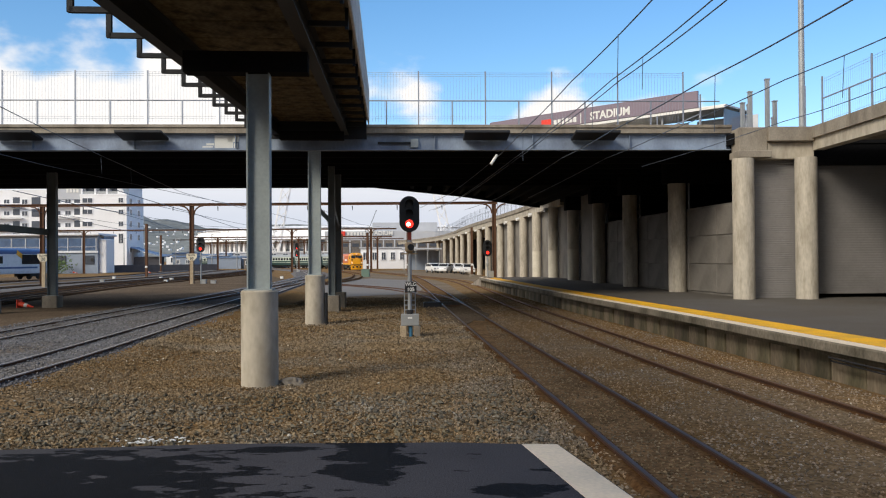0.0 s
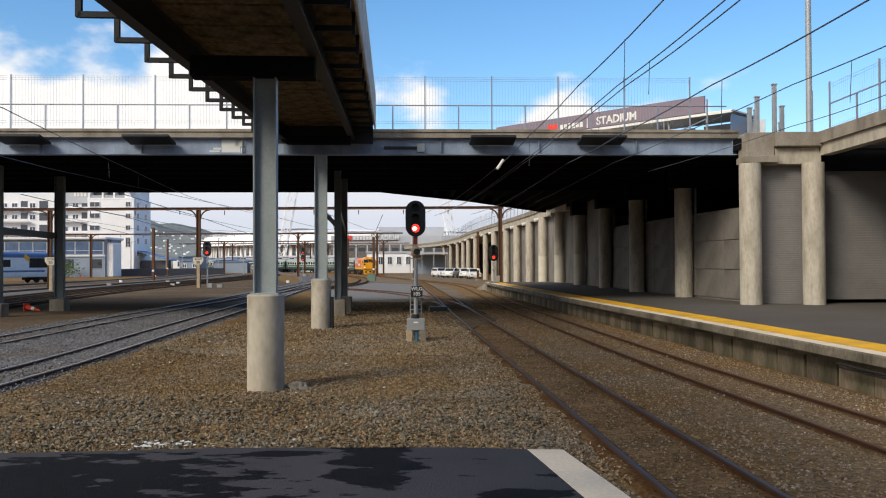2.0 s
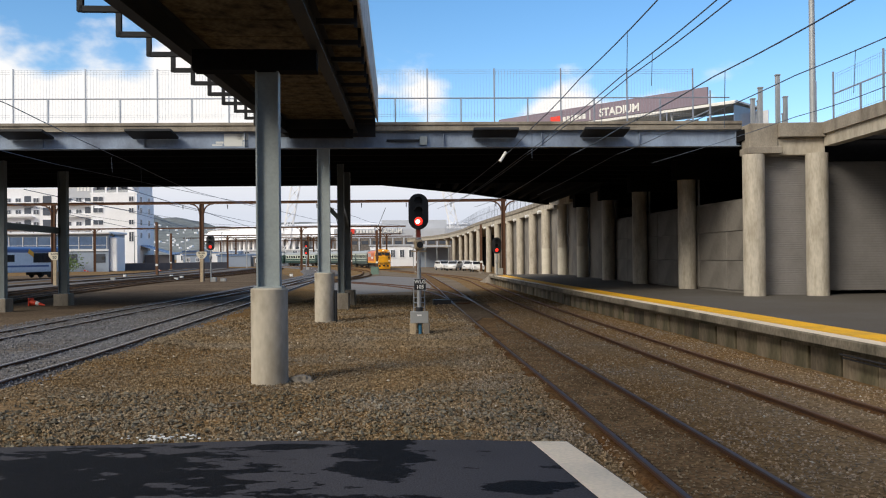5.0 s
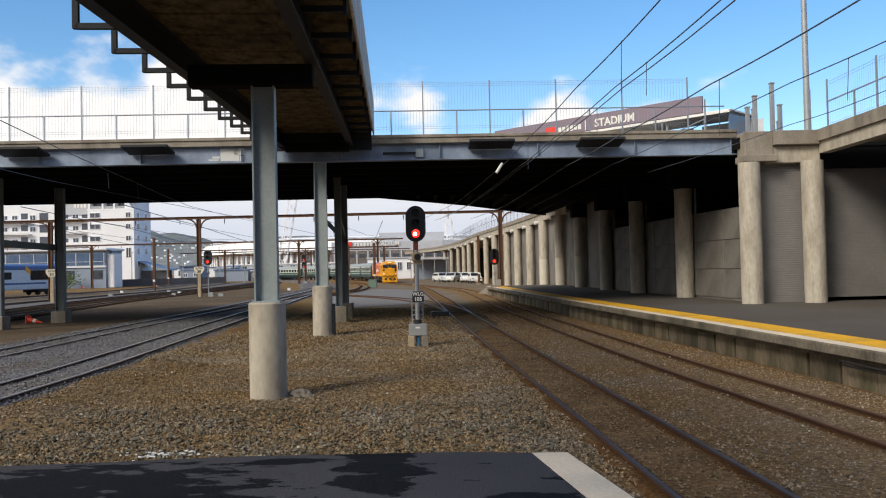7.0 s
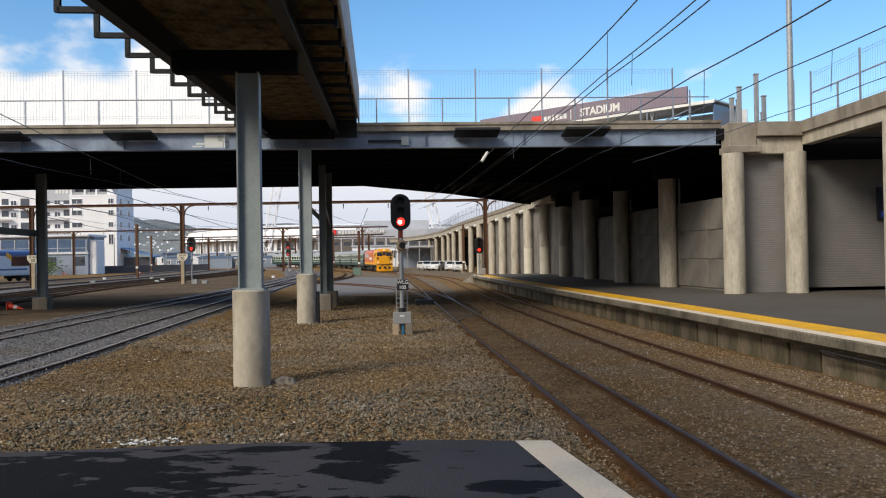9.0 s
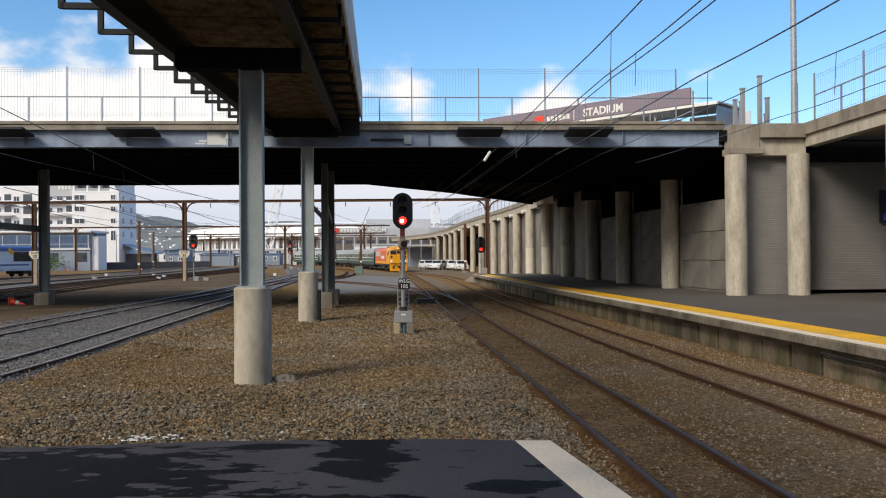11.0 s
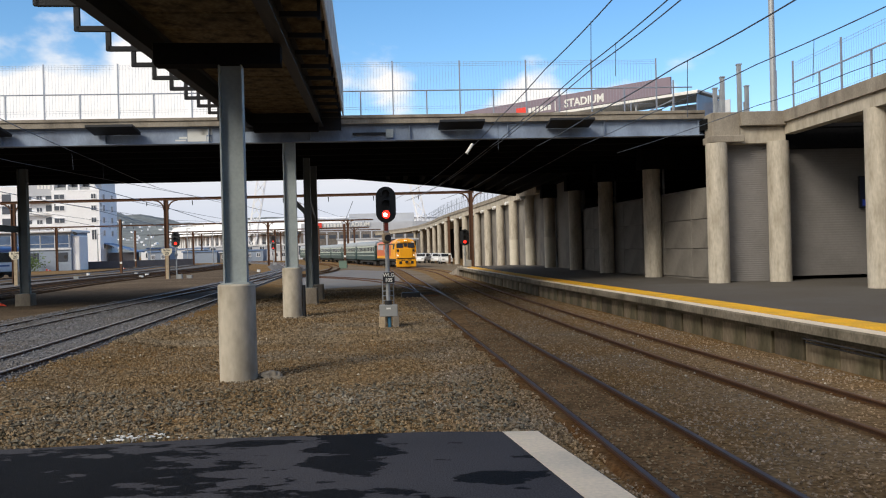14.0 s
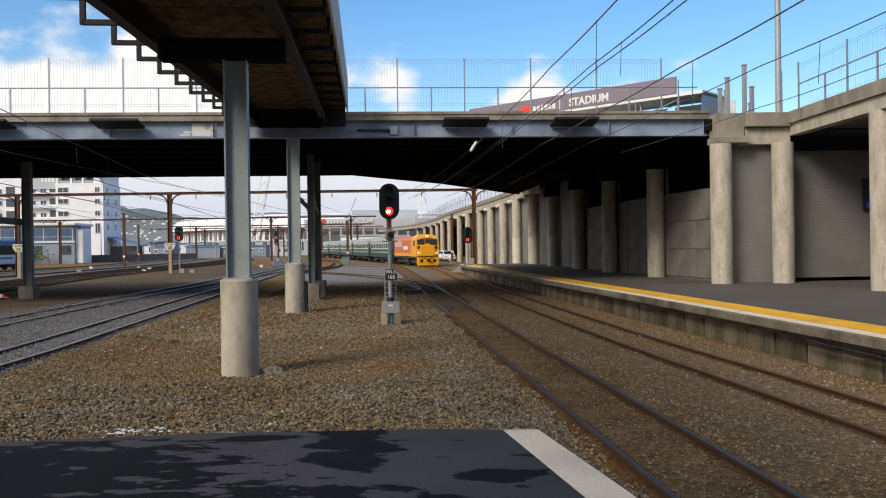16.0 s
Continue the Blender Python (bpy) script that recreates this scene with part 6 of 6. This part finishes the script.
def locomotive():
    """Front at y 0, facing -y."""
    t = thing("locomotive", label="yellow-fronted diesel locomotive with an orange-red hood, headlamps lit", category="locomotive")
    part("underframe", box(B(), (0, 7.2, 1.1), (2.6, 13.6, 0.28), bevel=0.02), BOGIE, t)
    # pilot: the yellow lower front with its steps and coupler
    p = part("pilot", box(B(), (0, 0.15, 0.69), (2.55, 0.22, 1.08), bevel=0.06), LOCO_YELLOW, t, "yellow lower front")
    part("coupler", box(B(), (0, -0.1, 0.8), (0.34, 0.5, 0.3), bevel=0.04), BLACK, p)
    for x in (-0.75, 0.75):
        part("hose_recess", box(B(), (x, 0.03, 0.72), (0.35, 0.02, 0.35)), BLACK, p)
    for sx in (-1, 1):
        for z in (0.5, 0.85):
            part("step", box(B(), (sx * 1.28, 0.35, z), (0.16, 0.4, 0.05)), LOCO_YELLOW, p)
        part("corner_rail", rod(B(), (sx * 1.2, 0.12, 1.25), (sx * 1.2, 0.12, 2.0), 0.03), WHITE, p)
    part("anticlimber", box(B(), (0, 0.12, 1.26), (2.5, 0.34, 0.07)), BLACK, p)
    for x in (-0.42, 0.42):
        part("slot", box(B(), (x, 0.03, 1.02), (0.5, 0.02, 0.1)), BLACK, p)
        part("number_box", box(B(), (x * 2.1, 0.42, 3.3), (0.34, 0.08, 0.18)), WHITE, p)
    for x in (-1.0, 1.0):
        part("marker_recess", box(B(), (x, 0.33, 2.25), (0.3, 0.06, 0.3)), BOGIE, p)
    # cab: full width, tapering a little towards the roof
    bm = B()
    prof = [(-1.36, 1.2), (1.36, 1.2), (1.36, 2.6), (1.22, 3.3), (0.95, 3.62), (0.5, 3.76), (-0.5, 3.76), (-0.95, 3.62), (-1.22, 3.3), (-1.36, 2.6)]
    f = [bm.verts.new((x, 0.35 + max(0, z - 2.45) * 0.28, z)) for x, z in prof]
    g = [bm.verts.new((x, 3.1, z)) for x, z in prof]
    bm.faces.new(f), bm.faces.new(g[::-1])
    for i in range(10):
        bm.faces.new((f[i], g[i], g[(i + 1) % 10], f[(i + 1) % 10]))
    bmesh.ops.recalc_face_normals(bm, faces=bm.faces)
    cab = part("cab", bm, LOCO_YELLOW, t, "yellow cab")
    part("nose", box(B(), (0, 0.26, 1.85), (1.7, 0.3, 1.3), bevel=0.06), LOCO_YELLOW, cab, "flat yellow nose panel")
    for x in (-0.72, 0.72):
        w = part("windscreen", box(B(), (x * 1.02, 0.44, 2.86), (0.86, 0.05, 0.56), rx=-15, bevel=0.01), GLASS, cab)
        part("headlamp", rod(B(), (x * 1.4, 0.3, 1.62), (x * 1.4, 0.24, 1.62), 0.09, seg=14), HEADLAMP, cab, "lit headlamp")
    part("centre_window", box(B(), (0, 0.42, 2.95), (0.46, 0.05, 0.4), rx=-15), GLASS, cab)
    part("visor", box(B(), (0, 0.52, 3.3), (2.1, 0.3, 0.06)), LOCO_YELLOW, cab)
    part("headlight_box", box(B(), (0, 0.62, 3.5), (0.5, 0.3, 0.26), bevel=0.03), LOCO_YELLOW, cab)
    for x in (-0.11, 0.11):
        part("headlamp", rod(B(), (x, 0.47, 3.5), (x, 0.44, 3.5), 0.08, seg=12), HEADLAMP, cab)
    for sx in (-1, 1):
        part("side_window", box(B(), (sx * 1.335, 1.3, 2.75), (0.06, 0.75, 0.6), ry=-4 * sx), GLASS, cab)
        part("door", box(B(), (sx * 1.355, 2.5, 2.1), (0.04, 0.7, 1.7)), LOCO_YELLOW, cab)
    hood = part("hood", box_body(B(), 1.3, 3.1, 13.6, 1.24, 3.62, 0.5), LOCO_RED, t, "orange-red long hood")
    for sx in (-1, 1):
        part("sill_band", box(B(), (sx * 1.315, 8.3, 1.4), (0.03, 10.4, 0.34)), LOCO_YELLOW, hood, "yellow lower band")
        part("logo_bar", box(B(), (sx * 1.31, 6.4, 2.2), (0.02, 2.6, 0.42)), WHITE, hood)
        for k in range(4):
            part("grille", box(B(), (sx * 1.31, 9.2 + 1.1 * k, 2.7), (0.03, 0.8, 0.7)), STADIUM_WALL, hood)
        part("fuel_tank", box(B(), (sx * 0.8, 7.0, 0.72), (0.8, 3.0, 0.6), bevel=0.08), BOGIE, t)
    part("exhaust", box(B(), (0, 8.0, 3.72), (0.5, 1.0, 0.2), bevel=0.03), BLACK, hood)
    bogie(t, 2.7), bogie(t, 11.4)
    return t


def coach():
    t = thing("passenger_coach", label="dark green passenger coach with a pale window band", category="railway coach", group="coaches of the train")
    shell = part("body", box_body(B(), 1.38, 0.4, 18.0, 0.95, 3.3, 0.1), COACH_GREEN, t, "dark green coach side")
    part("roof", box_body(B(), 1.4, 0.35, 18.05, 3.0, 3.72, 0.55), COACH_ROOF, t, "grey curved roof", True)
    for sx in (-1, 1):
        part("window_band", box(B(), (sx * 1.385, 9.2, 2.5), (0.03, 17.4, 0.95)), COACH_CREAM, shell, "pale green window band")
        part("stripe", box(B(), (sx * 1.39, 9.2, 1.62), (0.02, 17.4, 0.1)), COACH_CREAM, shell)
        for k in range(12):
            part("window", box(B(), (sx * 1.405, 1.9 + 1.32 * k, 2.5), (0.03, 0.9, 0.62), bevel=0.01), GLASS, shell)
        for y in (0.85, 17.5):
            part("door", box(B(), (sx * 1.395, y, 2.0), (0.03, 0.66, 1.9)), COACH_GREEN, shell)
    part("end_gangway", box(B(), (0, 0.2, 2.1), (1.0, 0.5, 2.1), bevel=0.05), RUBBER, t)
    part("underframe", box(B(), (0, 9.2, 0.8), (2.2, 10, 0.4)), BOGIE, t)
    bogie(t, 3.0, 2), bogie(t, 15.3, 2)
    return t


LOCO = locomotive()
COACHES = [coach()]
for k in range(4):
    COACHES.append(copy_thing(COACHES[0], pose(0, 0, 0)))


def railcar():
    """Parked electric railcar: white side with a blue window band and a yellow cab stripe."""
    t = thing("electric_railcar", (-48.3, 103.5, 0.2), 172, "parked white and blue electric railcar with a yellow cab end", "railcar")
    body = part("body", box_body(B(), 1.38, 1.0, 40.0, 0.9, 3.3, 0.1), EMU_WHITE, t, "white body side")
    part("roof", box_body(B(), 1.4, 0.9, 40.1, 3.05, 3.75, 0.4), EMU_BLUE, t, "blue roof edge")
    bm = B()
    box(bm, (0, 0.55, 2.0), (2.5, 1.2, 2.2), bevel=0.25)
    part("cab_end", bm, LOCO_YELLOW, t, "yellow cab end")
    part("windscreen", box(B(), (0, -0.05, 2.5), (2.0, 0.1, 0.9), rx=-8), GLASS, t)
    for sx in (-1, 1):
        part("waist_stripe", box(B(), (sx * 1.39, 22, 1.5), (0.03, 35, 0.2)), EMU_BLUE, body, "dark blue waist stripe")
        for k in range(12):
            part("window", box(B(), (sx * 1.4, 11.5 + 2.6 * k, 2.4), (0.03, 1.5, 0.8)), GLASS, body)
        part("skirt", box(B(), (sx * 1.36, 20.5, 0.95), (0.04, 38, 0.3)), STADIUM_WALL, body)
        for k in range(3):
            part("door", box(B(), (sx * 1.395, 15.4 + 7.8 * k, 2.0), (0.03, 0.9, 2.1)), BLUE_GLASS, body)
    for sx in (-1, 1):
        part("yellow_flash", bar(B(), (sx * 1.405, 7.3, 2.75), (sx * 1.405, 8.3, 3.25), 0.04, 0.5), LOCO_YELLOW, body, "slanting yellow flash")
        part("cab_window", box(B(), (sx * 1.412, 5.6, 2.45), (0.04, 3.6, 1.1)), GLASS, body)
    for y in (4, 16, 24, 36):
        bogie(t, y, 2)


railcar()

# ---- loose stones last ----
def off_track(x, y):
    xm = np.interp(y, [p[1] for p in TRACK_MAIN], [p[0] for p in TRACK_MAIN])
    return (np.abs(x - xm) > 0.68 + 0.1 * np.sin(y * 2.3) + 0.06 * np.sin(y * 7.1 + x)) & ((y > 7.6) | (x > 1.8))


setting("far_yard_floor", prism(B(), [(-9.0, 55), (-3.5, 50), (-0.6, 48), (3.4, 52), (5.5, 76), (7.6, 88), (6.2, 112), (4.0, 135), (0.5, 172), (-12, 172), (-12.5, 120), (-12, 84)], -0.2, 0.006), mat("trodden_grey_brown_grit", (0.2, 0.165, 0.128), 0.95, var=0.3, scale=0.2, fine=9, bump=0.15, dirt=(0.135, 0.1, 0.066), dirt_amount=0.8, spec=0.0), "trodden grey-brown grit between the far tracks", "ground")
setting("access_road", prism(B(), [(-11.5, 62), (-6.2, 54), (-1.6, 58), (-1.2, 74), (-3.0, 92), (-8.5, 104), (-12, 84)], -0.2, 0.012), mat("grey_access_road", (0.17, 0.16, 0.152), 0.95, var=0.15, scale=0.3, fine=8, bump=0.05, dirt=(0.15, 0.135, 0.115), dirt_amount=0.6), "worn grey access road across the yard", "road")
# darker sheet over the brown ballast, carries the bridge's shade in its colour
setting("shaded_yard_floor", prism(B(), [(-14.6, 12), (-15.1, 40), (-15.6, 60), (-17.6, 95), (-24, 118), (-60, 118), (-75, 60), (-60, 12)], -0.1, 0.192), OILY_SHADED_FLOOR, "oily yard floor, darkened for the shade around the bridge", "ground")
bm = B()
rim = []
for k in range(40):
    a = 6.2832 * k / 40
    n0 = 1 + 0.28 * noise.noise(Vector((2.5 * math.cos(a), 2.5 * math.sin(a), 4.0))) + 0.1 * noise.noise(Vector((9 * math.cos(a), 9 * math.sin(a), 1.0)))
    rim.append((0.75 - 0.035 * 7.5 * math.sin(a) + 1.25 * n0 * math.cos(a), 38.5 + 7.5 * n0 * math.sin(a)))
setting("oil_stain", prism(bm, rim, -0.1, 0.045), OILY_SHADED_FLOOR, "oil-blackened ballast at the turnout", "ground")
near_a = lambda y: np.interp(y, [p[1] for p in TRACK_A], [p[0] for p in TRACK_A])
stones("edge_gravel", -10.5, -6.4, 10, 42, 16000, 0.036, BLUE_STONES, "grey stone spilling from the track bed", lambda x, y: (x > near_a(y) + 0.6) & (x < near_a(y) + 0.85), 7, 0.2)
stones("spill_gravel", -10.5, -6.2, 10, 42, 9000, 0.036, BLUE_STONES, "grey stone spilling onto the brown gravel", lambda x, y: (x > near_a(y) + 0.8) & (x < near_a(y) + 1.1 + 0.15 * np.sin(y * 1.7)), 8, 0.19)
stones("ballast_gravel", -8.2, 1.9, 8.6, 26, 54000, 0.031, STONES, "loose brown crushed stone on the yard floor", lambda x, y: off_track(x, y) & (x > near_a(y) + 0.9 + 0.15 * np.sin(y * 1.3)), 1)
stones("coarse_gravel", -6.8, 1.5, 8.4, 15, 4600, 0.044, OLIVE_STONES, "coarse dark crushed stone near the platform end", lambda x, y: off_track(x, y) & (x > near_a(y) + 1.6), 12, 0.035)
stones("far_gravel", -8.0, 1.2, 22, 52, 30000, 0.045, STONES, "loose brown crushed stone under the bridge", off_track, 4)
stones("fine_gravel", -7.4, 1.6, 8.6, 20, 26000, 0.02, STONES, "fine brown grit between the larger stones", off_track, 9)
stones("bed_gravel", 1.6, 3.6, 5, 30, 9000, 0.022, STONES, "sparse brown stone between the rails", lambda x, y: np.abs(x - np.interp(y, [p[1] for p in TRACK_MAIN], [p[0] for p in TRACK_MAIN])) < 0.48, 10, 0.03)
stones("track_gravel", 0.2, 8.2, 5, 52, 58000, 0.025, GREY_STONES, "loose grey-brown stone between the tracks", lambda x, y: off_track(x, y) & (x < np.interp(y, [p[1] for p in OPP_EDGE], [p[0] for p in OPP_EDGE]) - 0.05) & (np.abs(np.abs(x - np.interp(y, [p[1] for p in TRACK_PLATFORM], [p[0] for p in TRACK_PLATFORM])) - GAUGE / 2) > 0.09), 2)
stones("pale_chips", -8.0, 7.0, 8, 34, 260, 0.03, PALE_STONES, "scattered pale stone chips", off_track, 6, 0.05)
stones("side_gravel", -15.0, -7.0, 11, 42, 30000, 0.036, BLUE_STONES, "loose grey stone beside the tracks", lambda x, y: (x < near_a(y) + 0.7), 3, 0.225)

# ---- what moves ----
def train_path():
    line = smooth_line(TRACK_PLATFORM, 0.5)
    s, run = [0.0], 0.0
    for a, b in zip(line, line[1:]):
        run += (b - a).length
        s.append(run)
    return line, s


def point_at(line, s, d):
    i = min(max(int(np.searchsorted(s, d)) - 1, 0), len(s) - 2)
    return line[i].lerp(line[i + 1], (d - s[i]) / (s[i + 1] - s[i]))


def motions():
    line, s = train_path()
    ys = [p.y for p in line]
    lengths = [(LOCO, 0.0, 13.8)] + [(c, 14.2 + 18.4 * k, 18.2) for k, c in enumerate(COACHES)]
    times = [0.5 * k for k in range(33)]
    for ob, back, length in lengths:
        rows = []
        for t in times:
            front = float(np.interp(178.0 - 5.2 * t, ys, s)) + back
            a, b = point_at(line, s, front + 0.15 * length), point_at(line, s, front + 0.85 * length)
            d = (b - a).normalized()
            o = a - d * 0.15 * length
            rows.append((t, pose(o.x, o.y, 0.0, 0, 0, -math.degrees(math.atan2(d.x, d.y)))))
        walk(ob, rows)


motions()
